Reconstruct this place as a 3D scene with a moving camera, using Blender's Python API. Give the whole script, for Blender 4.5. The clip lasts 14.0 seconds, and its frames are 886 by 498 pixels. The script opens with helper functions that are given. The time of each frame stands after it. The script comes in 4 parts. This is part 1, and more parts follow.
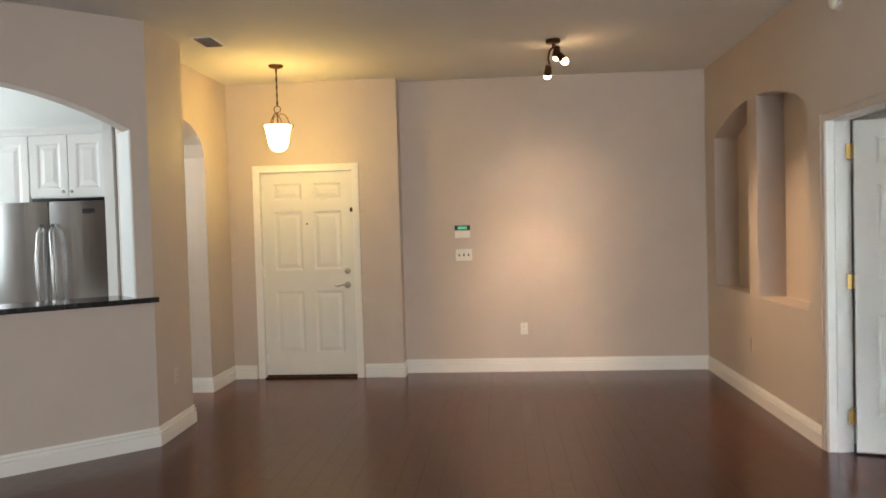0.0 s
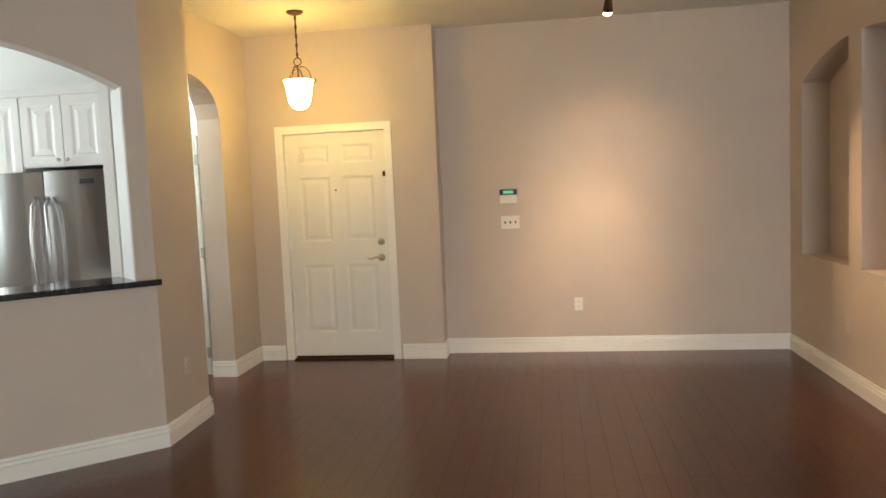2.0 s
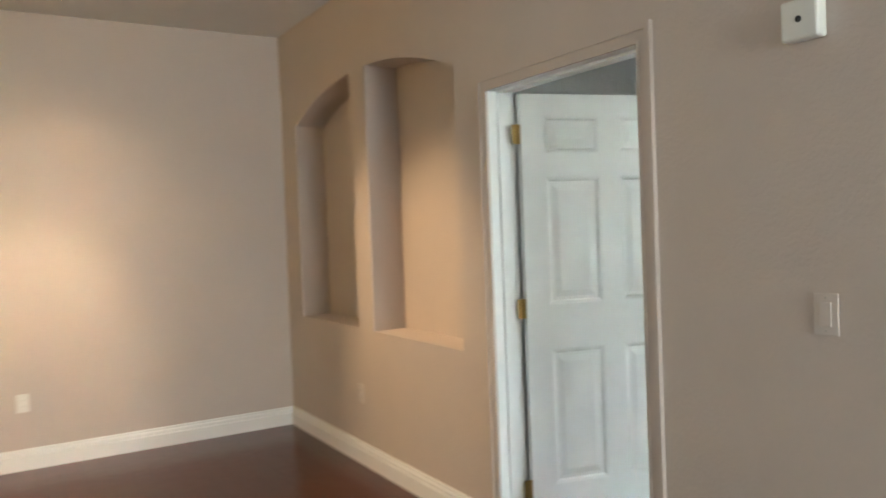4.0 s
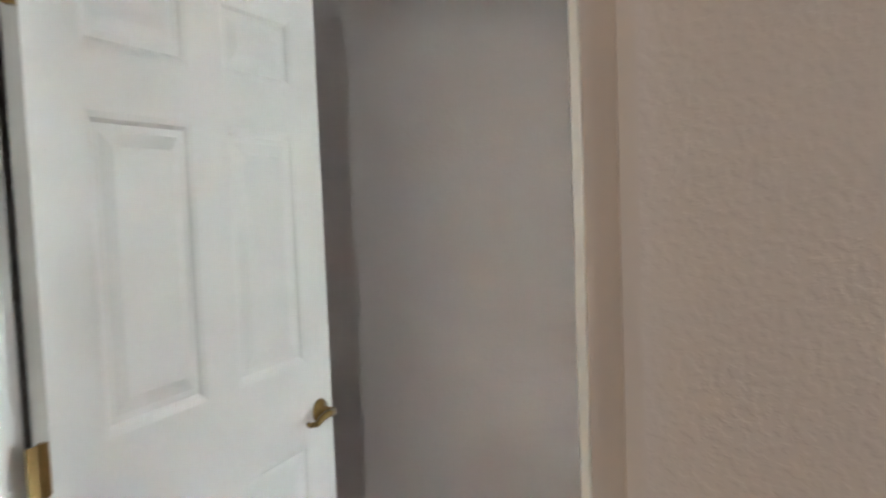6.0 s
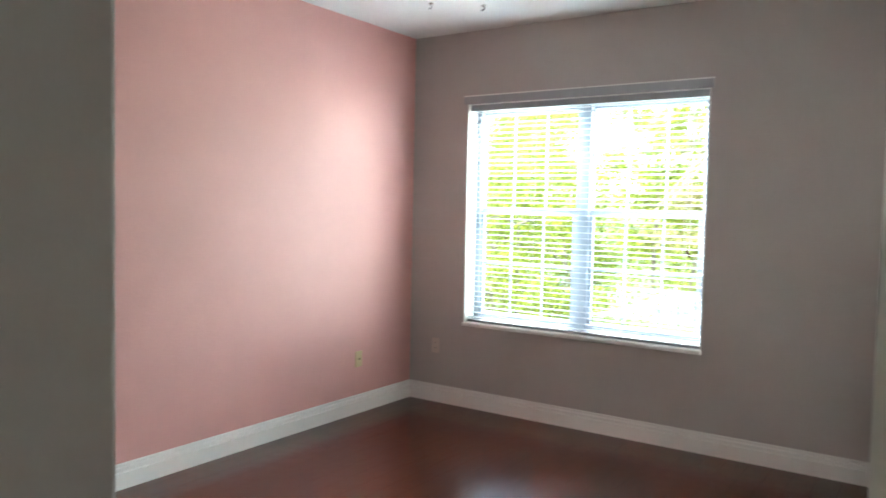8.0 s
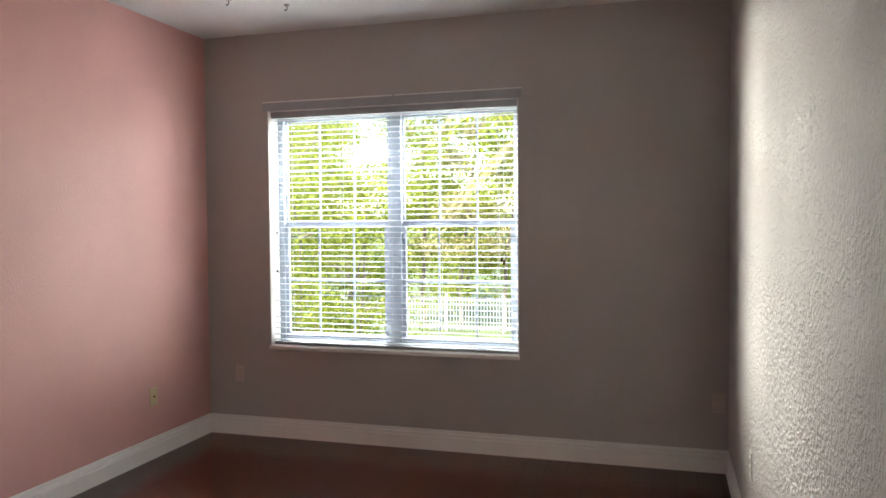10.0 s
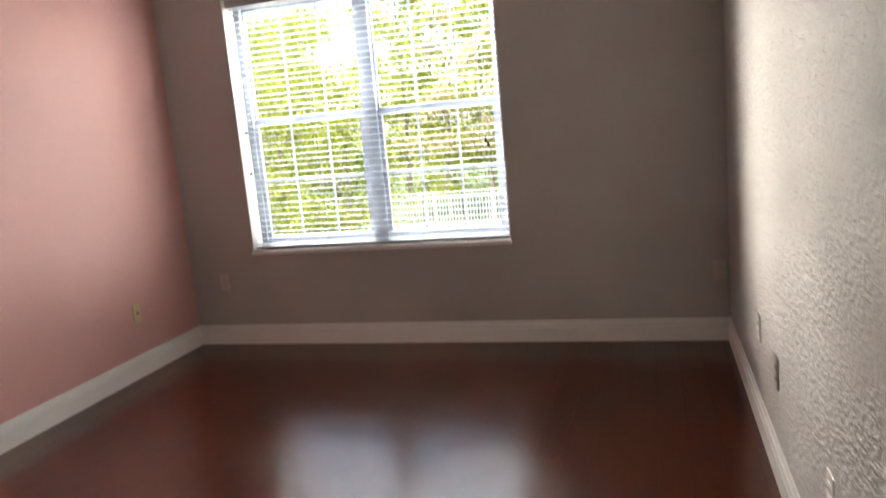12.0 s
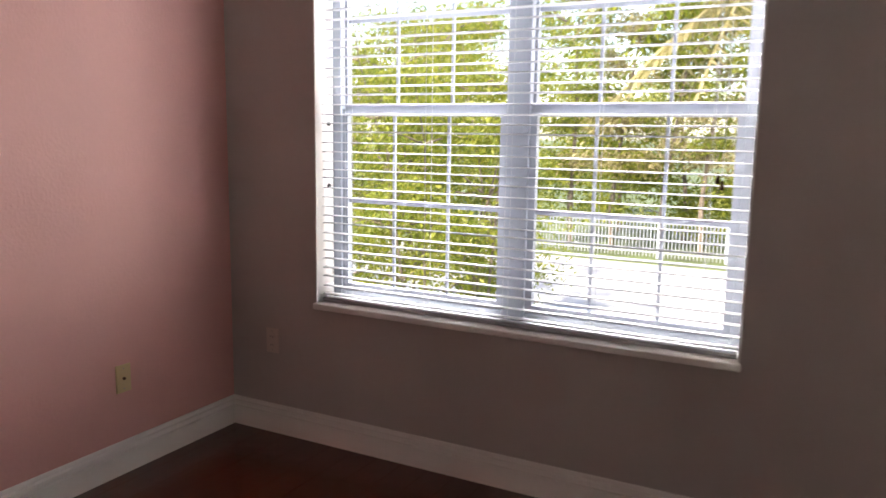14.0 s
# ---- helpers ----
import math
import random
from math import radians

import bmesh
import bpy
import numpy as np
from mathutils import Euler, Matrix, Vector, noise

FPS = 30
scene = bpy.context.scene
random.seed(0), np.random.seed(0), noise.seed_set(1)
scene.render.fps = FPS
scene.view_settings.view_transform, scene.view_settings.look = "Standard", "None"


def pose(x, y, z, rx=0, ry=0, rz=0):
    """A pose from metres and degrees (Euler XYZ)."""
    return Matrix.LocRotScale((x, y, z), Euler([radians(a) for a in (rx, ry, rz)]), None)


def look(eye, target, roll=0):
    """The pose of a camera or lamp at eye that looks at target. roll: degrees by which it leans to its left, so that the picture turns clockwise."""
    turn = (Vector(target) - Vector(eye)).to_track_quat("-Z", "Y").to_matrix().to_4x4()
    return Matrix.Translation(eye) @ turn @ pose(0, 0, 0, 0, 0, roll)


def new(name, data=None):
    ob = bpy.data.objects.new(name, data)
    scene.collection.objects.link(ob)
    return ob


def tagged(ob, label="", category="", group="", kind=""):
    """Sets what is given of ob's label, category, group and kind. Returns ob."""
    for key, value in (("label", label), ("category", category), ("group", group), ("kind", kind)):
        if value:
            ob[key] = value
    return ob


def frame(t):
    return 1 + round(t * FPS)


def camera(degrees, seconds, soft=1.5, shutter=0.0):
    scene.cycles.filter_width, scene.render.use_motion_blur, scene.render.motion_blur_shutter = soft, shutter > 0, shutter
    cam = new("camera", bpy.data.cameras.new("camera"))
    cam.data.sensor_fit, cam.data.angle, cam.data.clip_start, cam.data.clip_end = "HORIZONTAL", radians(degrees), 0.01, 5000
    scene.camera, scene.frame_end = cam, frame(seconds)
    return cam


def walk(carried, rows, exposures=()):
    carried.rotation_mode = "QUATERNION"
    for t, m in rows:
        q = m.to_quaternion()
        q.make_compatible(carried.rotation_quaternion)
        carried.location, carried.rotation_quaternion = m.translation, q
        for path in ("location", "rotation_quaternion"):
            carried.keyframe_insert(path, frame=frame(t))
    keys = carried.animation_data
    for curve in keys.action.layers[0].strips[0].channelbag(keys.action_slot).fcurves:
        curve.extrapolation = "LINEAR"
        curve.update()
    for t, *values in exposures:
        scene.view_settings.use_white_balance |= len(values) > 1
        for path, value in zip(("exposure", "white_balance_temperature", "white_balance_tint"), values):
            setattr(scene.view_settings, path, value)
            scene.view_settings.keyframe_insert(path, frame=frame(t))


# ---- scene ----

# ---------- camera and its walk ----------
cam = camera(61.0, 14.0, soft=1.6, shutter=0.4)
ROWS = [
    (0.0, look((0.36, -0.002, 1.459), (0.202, 1.991, 1.401), -1.6)),
    (0.5, look((0.373, 0.182, 1.445), (0.164, 2.166, 1.299), -3.8)),
    (1.0, look((0.377, 0.437, 1.491), (0.135, 2.413, 1.299), -4.4)),
    (1.5, look((0.307, 0.577, 1.51), (0.111, 2.561, 1.351), -4.0)),
    (2.0, look((0.314, 0.768, 1.502), (0.033, 2.742, 1.342), -2.5)),
    (2.5, look((0.293, 0.976, 1.487), (0.282, 2.966, 1.289), -1.3)),
    (3.0, look((0.253, 1.127, 1.502), (0.583, 3.086, 1.27), -3.9)),
    (3.5, look((0.317, 1.512, 1.469), (1.006, 3.387, 1.367), -4.0)),
    (4.0, look((0.405, 2.012, 1.436), (1.441, 3.722, 1.383), -2.2)),
    (4.2, look((0.447, 2.236, 1.483), (1.646, 3.836, 1.445), -3.0)),
    (6.3, pose(1.586, 4.15, 1.467, 85.909, 1.846, -92.913)),
    (6.5, pose(1.724, 4.287, 1.459, 85.677, 1.658, -100.626)),
    (6.7, pose(1.849, 4.395, 1.455, 85.539, 0.991, -107.91)),
    (7.0, pose(2.035, 4.47, 1.438, 85.789, 0.935, -117.828)),
    (7.5, pose(2.301, 4.542, 1.497, 86.117, 0.241, -134.702)),
    (8.0, pose(2.452, 4.465, 1.497, 86.929, -1.252, -145.745)),
    (8.5, pose(2.75, 4.38, 1.489, 88.924, -1.275, -156.754)),
    (8.7, pose(2.845, 4.39, 1.495, 89.516, 0.088, -162.528)),
    (10.8, look((2.836, 4.377, 1.475), (3.392, 2.465, 1.285), -0.7)),
    (11.0, look((2.833, 4.356, 1.467), (3.385, 2.453, 1.195), -0.9)),
    (11.5, look((2.862, 4.357, 1.428), (3.398, 2.478, 1.0), -2.5)),
    (12.0, look((2.884, 4.168, 1.395), (3.427, 2.273, 1.06), -5.2)),
    (12.5, look((2.98, 3.75, 1.41), (3.634, 1.866, 1.261), -3.3)),
    (13.0, look((3.171, 3.302, 1.398), (3.824, 1.422, 1.199), -2.3)),
    (13.5, look((3.311, 2.82, 1.397), (4.099, 1.0, 1.144), -1.3)),
    (14.0, look((3.487, 2.327, 1.391), (4.402, 0.574, 1.09), 0.9)),
]
EXPOSURES = [(0, 4.75, 6150, 2), (0.8, 4.75, 6400, 2), (2.0, 4.8, 6400, 0), (2.5, 4.65, 6000, 0), (3.0, 4.9, 5850, -3), (3.5, 4.9, 5700, -5), (4.2, 4.95, 6000, -3), (6.3, 5.05, 6000, 4), (6.8, 4.62, 6000, 6), (7.6, 3.95, 5900, -5), (8.7, 3.3, 6500, -1), (10.8, 2.9, 6800, 8), (12, 3.05, 7050, 9), (13.5, 2.7, 7150, 17), (14, 2.4, 7200, 19)]
walk(cam, ROWS, EXPOSURES)

# ---------- world, sun and large lights ----------
world = bpy.data.worlds.new("sky")
scene.world = world
world.use_nodes = True
wn = world.node_tree
sky = wn.nodes.new("ShaderNodeTexSky")
sky.sky_type = "NISHITA"
sky.sun_disc = False
sky.sun_elevation = radians(50)
sky.sun_rotation = radians(30)
wn.links.new(sky.outputs[0], wn.nodes["Background"].inputs[0])
wn.nodes["Background"].inputs[1].default_value = 0.12


def lamp(name, kind, m, power, color=(1, 1, 1), **opts):
    data = bpy.data.lights.new(name, kind)
    data.energy, data.color = power, color
    if kind == "AREA":
        data.shape, data.size, data.size_y = "RECTANGLE", opts["size"][0], opts["size"][1]
    if kind == "SUN":
        data.angle = radians(opts["angle"])
    if kind == "SPOT":
        data.spot_size, data.spot_blend, data.shadow_soft_size = radians(opts["cone"]), opts["blend"], 0.03
    if kind == "POINT":
        data.shadow_soft_size = opts["radius"]
    ob = new(name, data)
    ob.matrix_world = m
    return ob


# the sun stands behind the house, high over the entrance side
lamp("sun", "SUN", look((4, 6, 10), (2, -2, 0)), 4.0, (1, 0.95, 0.86), angle=0.6)
# added unseen lamp for daylight from behind the walk's start; that wall is solid
lamp("living_daylight_lamp", "AREA", look((1.55, -2.45, 1.25), (1.6, 5, 1.1)), 6.0, (0.96, 0.96, 0.97), size=(2.0, 2.2))
# added unseen lamp that brightens the kitchen; no window is built there
lamp("kitchen_fill_lamp", "AREA", look((-5.3, 4.9, 1.75), (-2.5, 5.6, 1.4)), 3.0, (0.95, 0.98, 1.0), size=(1.4, 1.3))
# added unseen lamp that brightens the utility passage behind the arch
lamp("passage_fill_lamp", "AREA", look((-3.7, 6.55, 2.88), (-3.5, 6.55, 0)), 2.2, (0.95, 0.98, 1.0), size=(0.6, 0.3))
# added unseen panels stand in for open sky beside and above the bedroom window
lamp("sky_standin_west", "AREA", look((2.6, -2.8, 1.7), (5.0, 0.4, 1.5)), 8, (1.0, 0.97, 0.92), size=(1.5, 2.2))
lamp("sky_standin_east", "AREA", look((9.4, -3.9, 1.75), (4.4, 0.0, 1.5)), 215, (1.0, 0.97, 0.92), size=(2.2, 2.6))
lamp("sky_standin_top", "AREA", look((5.3, -2.2, 3.95), (4.4, 3.2, 0.3)), 310, (0.92, 0.96, 1.0), size=(2.5, 1.9))


# ---------- helpers ----------
def part(name, bm, material, parent=None, label="", smooth=False):
    me = bpy.data.meshes.new(name)
    bmesh.ops.recalc_face_normals(bm, faces=bm.faces)
    bm.to_mesh(me)
    bm.free()
    if smooth:
        for p in me.polygons:
            p.use_smooth = True
    me.materials.append(material)
    ob = new(name, me)
    if parent is not None:
        ob.parent = parent
    if label:
        tagged(ob, label)
    return ob


def thing(name, m, label, category, group="", kind=""):
    ob = new(name)
    ob.empty_display_size = 0.1
    ob.matrix_basis = m
    return tagged(ob, label, category, group, kind)


def box(x0, x1, y0, y1, z0, z1, bevel=0.0, bm=None, seg=2):
    own = bmesh.new()
    bmesh.ops.create_cube(own, size=1, matrix=Matrix.LocRotScale(((x0 + x1) / 2, (y0 + y1) / 2, (z0 + z1) / 2), None, (abs(x1 - x0), abs(y1 - y0), abs(z1 - z0))))
    if bevel:
        bmesh.ops.bevel(own, geom=own.edges[:], offset=bevel, segments=seg, affect="EDGES", profile=0.5)
    if bm is None:
        return own
    merge(bm, own)
    return bm


def merge(bm, other, m=None):
    me = bpy.data.meshes.new("tmp")
    other.to_mesh(me)
    other.free()
    if m is not None:
        me.transform(m)
    bm.from_mesh(me)
    bpy.data.meshes.remove(me)
    return bm


def prism(outline, a, b, place, bm=None):
    """A flat outline given a depth from a to b; place(u, v, w) puts it into the room."""
    bm = bm or bmesh.new()
    low = [bm.verts.new(place(u, v, a)) for u, v in outline]
    top = [bm.verts.new(place(u, v, b)) for u, v in outline]
    n = len(outline)
    bm.faces.new(low)
    bm.faces.new(top[::-1])
    for i in range(n):
        bm.faces.new((low[i], low[(i + 1) % n], top[(i + 1) % n], top[i]))
    return bm


def tube(points, radius, sides=10, bm=None, radii=None):
    """A round bar along points."""
    bm = bm or bmesh.new()
    rings = []
    pts = [Vector(p) for p in points]
    side = None
    for i, p in enumerate(pts):
        d = (pts[min(i + 1, len(pts) - 1)] - pts[max(i - 1, 0)]).normalized()
        if side is None:
            side = d.orthogonal().normalized()
        side = (side - d * side.dot(d)).normalized()
        up = d.cross(side)
        r = radii[i] if radii else radius
        rings.append([bm.verts.new(p + (side * math.cos(a) + up * math.sin(a)) * r) for a in (2 * math.pi * k / sides for k in range(sides))])
    for r0, r1 in zip(rings, rings[1:]):
        for k in range(sides):
            bm.faces.new((r0[k], r0[(k + 1) % sides], r1[(k + 1) % sides], r1[k]))
    bm.faces.new(rings[0][::-1])
    bm.faces.new(rings[-1])
    return bm


def lathe(profile, sides=28, bm=None, m=None):
    """Turns (radius, height) pairs about z."""
    own = bmesh.new()
    rings = [[own.verts.new((max(r, 1e-4) * math.cos(a), max(r, 1e-4) * math.sin(a), z)) for a in (2 * math.pi * k / sides for k in range(sides))] for r, z in profile]
    for r0, r1 in zip(rings, rings[1:]):
        for k in range(sides):
            own.faces.new((r0[k], r0[(k + 1) % sides], r1[(k + 1) % sides], r1[k]))
    own.faces.new(rings[0][::-1])
    own.faces.new(rings[-1])
    if m is not None:
        own.transform(m)
    return own if bm is None else merge(bm, own)


def sweep(profile, path, bm=None):
    """Draws a profile of (out, up) pairs along a level path; 'out' lies to the left of the way."""
    bm = bm or bmesh.new()
    pts = [Vector(p) for p in path]
    rings = []
    for i, p in enumerate(pts):
        ds = []
        if i > 0:
            ds.append((pts[i] - pts[i - 1]).normalized())
        if i < len(pts) - 1:
            ds.append((pts[i + 1] - pts[i]).normalized())
        ns = [Vector((-d.y, d.x, 0)) for d in ds]
        n = sum(ns, Vector()).normalized()
        n = n / max(n.dot(ns[0]), 0.3)
        rings.append([bm.verts.new(p + n * u + Vector((0, 0, v))) for u, v in profile])
    k = len(profile)
    for r0, r1 in zip(rings, rings[1:]):
        for j in range(k):
            bm.faces.new((r0[j], r0[(j + 1) % k], r1[(j + 1) % k], r1[j]))
    bm.faces.new(rings[0])
    bm.faces.new(rings[-1][::-1])
    return bm


# ---------- materials ----------
def mat(name, color, rough=0.5, metal=0.0, spread=0.06, scale=3.0, fine=60.0, bump=0.0, bump_scale=80.0, coat=0.0, grit=0.1, **more):
    """A painted or plain surface: two scales of tone, a fine relief."""
    m = bpy.data.materials.new(name)
    m.use_nodes = True
    nt = m.node_tree
    n, l = nt.nodes, nt.links
    b = n["Principled BSDF"]
    b.inputs["Roughness"].default_value = rough
    b.inputs["Metallic"].default_value = metal
    b.inputs["Coat Weight"].default_value = coat
    b.inputs["Coat Roughness"].default_value = 0.1
    tc = n.new("ShaderNodeTexCoord")
    big, small = n.new("ShaderNodeTexNoise"), n.new("ShaderNodeTexNoise")
    big.inputs["Scale"].default_value, small.inputs["Scale"].default_value = scale, fine
    big.inputs["Detail"].default_value = 4
    for t in (big, small):
        l.new(tc.outputs["Object"], t.inputs["Vector"])
    add = n.new("ShaderNodeMath")
    add.operation = "MULTIPLY_ADD"
    l.new(small.outputs[0], add.inputs[0])
    add.inputs[1].default_value = 0.35
    l.new(big.outputs[0], add.inputs[2])
    ramp = n.new("ShaderNodeValToRGB")
    e = ramp.color_ramp.elements
    e[0].position, e[1].position = 0.4, 0.95
    e[0].color = (*[c * (1 - spread) for c in color], 1)
    e[1].color = (*[min(c * (1 + spread), 1) for c in color], 1)
    l.new(add.outputs[0], ramp.inputs[0])
    l.new(ramp.outputs[0], b.inputs["Base Color"])
    rr = n.new("ShaderNodeMapRange")
    rr.inputs["To Min"].default_value, rr.inputs["To Max"].default_value = rough * (1 - grit), min(rough * (1 + grit), 1)
    l.new(big.outputs[0], rr.inputs[0])
    l.new(rr.outputs[0], b.inputs["Roughness"])
    if bump:
        tex = n.new("ShaderNodeTexNoise")
        tex.inputs["Scale"].default_value = bump_scale
        tex.inputs["Detail"].default_value = 3
        l.new(tc.outputs["Object"], tex.inputs["Vector"])
        h = tex.outputs[0]
        if more.get("knock"):
            cut = n.new("ShaderNodeMapRange")
            cut.interpolation_type = "SMOOTHSTEP"
            cut.inputs["From Min"].default_value, cut.inputs["From Max"].default_value = 0.42, 0.62
            l.new(h, cut.inputs[0])
            h = cut.outputs[0]
        bp = n.new("ShaderNodeBump")
        bp.inputs["Strength"].default_value = bump
        bp.inputs["Distance"].default_value = more.get("depth", 0.002)
        l.new(h, bp.inputs["Height"])
        l.new(bp.outputs[0], b.inputs["Normal"])
    return m


def wood_floor(name):
    m = bpy.data.materials.new(name)
    m.use_nodes = True
    nt = m.node_tree
    n, l = nt.nodes, nt.links
    b = n["Principled BSDF"]
    tc, oi, geo = n.new("ShaderNodeTexCoord"), n.new("ShaderNodeObjectInfo"), n.new("ShaderNodeNewGeometry")
    rnd = n.new("ShaderNodeMath")
    l.new(oi.outputs["Random"], rnd.inputs[0])
    l.new(geo.outputs["Random Per Island"], rnd.inputs[1])
    off = n.new("ShaderNodeVectorMath")
    off.operation = "MULTIPLY_ADD"
    comb = n.new("ShaderNodeCombineXYZ")
    for i in range(3):
        l.new(rnd.outputs[0], comb.inputs[i])
    l.new(comb.outputs[0], off.inputs[0])
    off.inputs[1].default_value = (17, 31, 9)
    l.new(tc.outputs["Object"], off.inputs[2])
    mp = n.new("ShaderNodeMapping")
    mp.inputs["Scale"].default_value = (1, 0.09, 1)
    l.new(off.outputs[0], mp.inputs["Vector"])
    grain, cloud = n.new("ShaderNodeTexNoise"), n.new("ShaderNodeTexNoise")
    grain.inputs["Scale"].default_value, grain.inputs["Detail"].default_value, grain.inputs["Distortion"].default_value = 40, 3, 0.2
    cloud.inputs["Scale"].default_value, cloud.inputs["Detail"].default_value = 3.5, 3
    l.new(mp.outputs[0], grain.inputs["Vector"])
    l.new(off.outputs[0], cloud.inputs["Vector"])
    mix = n.new("ShaderNodeMath")
    mix.operation = "MULTIPLY_ADD"
    l.new(cloud.outputs[0], mix.inputs[0])
    mix.inputs[1].default_value = 0.5
    l.new(grain.outputs[0], mix.inputs[2])
    mix2 = n.new("ShaderNodeMath")
    mix2.operation = "MULTIPLY_ADD"
    l.new(rnd.outputs[0], mix2.inputs[0])
    mix2.inputs[1].default_value = 0.15
    l.new(mix.outputs[0], mix2.inputs[2])
    ramp = n.new("ShaderNodeValToRGB")
    e = ramp.color_ramp.elements
    e[0].position, e[1].position = 0.45, 1.15
    e[0].color, e[1].color = (0.056, 0.0105, 0.0040, 1), (0.086, 0.0170, 0.0060, 1)
    l.new(mix2.outputs[0], ramp.inputs[0])
    l.new(ramp.outputs[0], b.inputs["Base Color"])
    rr = n.new("ShaderNodeMapRange")
    rr.inputs["To Min"].default_value, rr.inputs["To Max"].default_value = 0.19, 0.25
    l.new(cloud.outputs[0], rr.inputs[0])
    l.new(rr.outputs[0], b.inputs["Roughness"])
    # hand-scraped waves across the boards
    wave = n.new("ShaderNodeTexNoise")
    wmap = n.new("ShaderNodeMapping")
    wmap.inputs["Scale"].default_value = (5, 9, 1)
    wmap.inputs["Rotation"].default_value = (0, 0, 0.5)
    l.new(off.outputs[0], wmap.inputs["Vector"])
    l.new(wmap.outputs[0], wave.inputs["Vector"])
    wave.inputs["Scale"].default_value, wave.inputs["Detail"].default_value = 1.6, 1.0
    b.inputs["Specular IOR Level"].default_value = 0.62
    bp = n.new("ShaderNodeBump")
    bp.inputs["Strength"].default_value, bp.inputs["Distance"].default_value = 0.3, 0.003
    l.new(wave.outputs[0], bp.inputs["Height"])
    l.new(bp.outputs[0], b.inputs["Normal"])
    return m


def leaf_mat(name, lo, hi):
    m = bpy.data.materials.new(name)
    m.use_nodes = True
    nt = m.node_tree
    n, l = nt.nodes, nt.links
    b = n["Principled BSDF"]
    b.inputs["Roughness"].default_value = 0.55
    geo = n.new("ShaderNodeNewGeometry")
    ramp = n.new("ShaderNodeValToRGB")
    ramp.color_ramp.elements[0].color, ramp.color_ramp.elements[1].color = (*lo, 1), (*hi, 1)
    l.new(geo.outputs["Random Per Island"], ramp.inputs[0])
    l.new(ramp.outputs[0], b.inputs["Base Color"])
    tr = n.new("ShaderNodeBsdfTranslucent")
    l.new(ramp.outputs[0], tr.inputs[0])
    mx = n.new("ShaderNodeMixShader")
    mx.inputs[0].default_value = 0.55
    l.new(b.outputs[0], mx.inputs[1])
    l.new(tr.outputs[0], mx.inputs[2])
    l.new(mx.outputs[0], n["Material Output"].inputs[0])
    return m


def glow(name, color, strength):
    m = bpy.data.materials.new(name)
    m.use_nodes = True
    b = m.node_tree.nodes["Principled BSDF"]
    b.inputs["Base Color"].default_value = (*color, 1)
    b.inputs["Emission Color"].default_value = (*color, 1)
    b.inputs["Emission Strength"].default_value = strength
    b.inputs["Roughness"].default_value = 0.3
    return m


def glass(name):
    m = bpy.data.materials.new(name)
    m.use_nodes = True
    b = m.node_tree.nodes["Principled BSDF"]
    b.inputs["Base Color"].default_value = (0.95, 0.98, 0.97, 1)
    b.inputs["Transmission Weight"].default_value = 1
    b.inputs["Roughness"].default_value = 0.0
    b.inputs["IOR"].default_value = 1.1
    return m


M_LIVING = mat("living_wall_paint", (0.58, 0.50, 0.44), 0.6, spread=0.03, bump=0.25, bump_scale=70, knock=True, depth=0.0015)
M_BED = mat("bedroom_wall_paint", (0.485, 0.448, 0.425), 0.48, spread=0.05, bump=0.9, bump_scale=72, knock=True, depth=0.0045)
M_BED_SMOOTH = mat("bedroom_smooth_paint", (0.485, 0.448, 0.425), 0.5, spread=0.03, bump=0.12, bump_scale=70, knock=True, depth=0.0015)
M_PINK = mat("pink_wall_paint", (0.68, 0.36, 0.33), 0.55, spread=0.03, bump=0.25, bump_scale=70, knock=True, depth=0.0015)
M_KITCHEN = mat("kitchen_white_paint", (0.78, 0.79, 0.78), 0.5, spread=0.02, bump=0.15, bump_scale=70)
M_CEIL = mat("ceiling_paint", (0.72, 0.71, 0.69), 0.8, spread=0.03, bump=0.3, bump_scale=60, knock=True)
M_TRIM = mat("white_trim_paint", (0.86, 0.85, 0.82), 0.35, spread=0.02, bump=0.05, bump_scale=30)
M_DOOR = mat("white_door_paint", (0.80, 0.79, 0.75), 0.38, spread=0.025, bump=0.06, bump_scale=40)
M_CAB = mat("cabinet_white_paint", (0.82, 0.83, 0.82), 0.35, spread=0.02)
M_FLOOR = wood_floor("dark_cherry_boards")
M_UNDER = mat("dark_joint", (0.012, 0.005, 0.004), 0.7)
M_STEEL = mat("brushed_steel", (0.44, 0.44, 0.44), 0.24, 1.0, spread=0.1, scale=2)
M_DARK = mat("black_plastic", (0.015, 0.015, 0.016), 0.4)
M_GRANITE = mat("black_granite", (0.012, 0.012, 0.014), 0.12, spread=0.6, scale=40, fine=200)
M_BRONZE = mat("dark_bronze", (0.07, 0.035, 0.02), 0.4, 0.9, spread=0.2)
M_BRASS = mat("aged_brass", (0.30, 0.20, 0.075), 0.28, 1.0, spread=0.2, scale=15)
M_NICKEL = mat("satin_nickel", (0.48, 0.44, 0.39), 0.3, 1.0, spread=0.1)
M_PLASTIC = mat("white_plastic", (0.78, 0.77, 0.72), 0.4, spread=0.02)
M_BEIGE = mat("beige_plastic", (0.62, 0.55, 0.49), 0.45, spread=0.02)
M_CASE = mat("beige_trim_paint", (0.58, 0.50, 0.44), 0.7, spread=0.02)
M_IVORY = mat("ivory_plastic", (0.62, 0.50, 0.27), 0.4, spread=0.03)
# white vinyl; its blue-grey backlit shade is put into the base colour
M_VINYL = mat("backlit_white_vinyl", (0.27, 0.30, 0.35), 0.4, spread=0.02)
M_SLAT = mat("pale_blind_slat", (0.39, 0.40, 0.42), 0.45, spread=0.02)
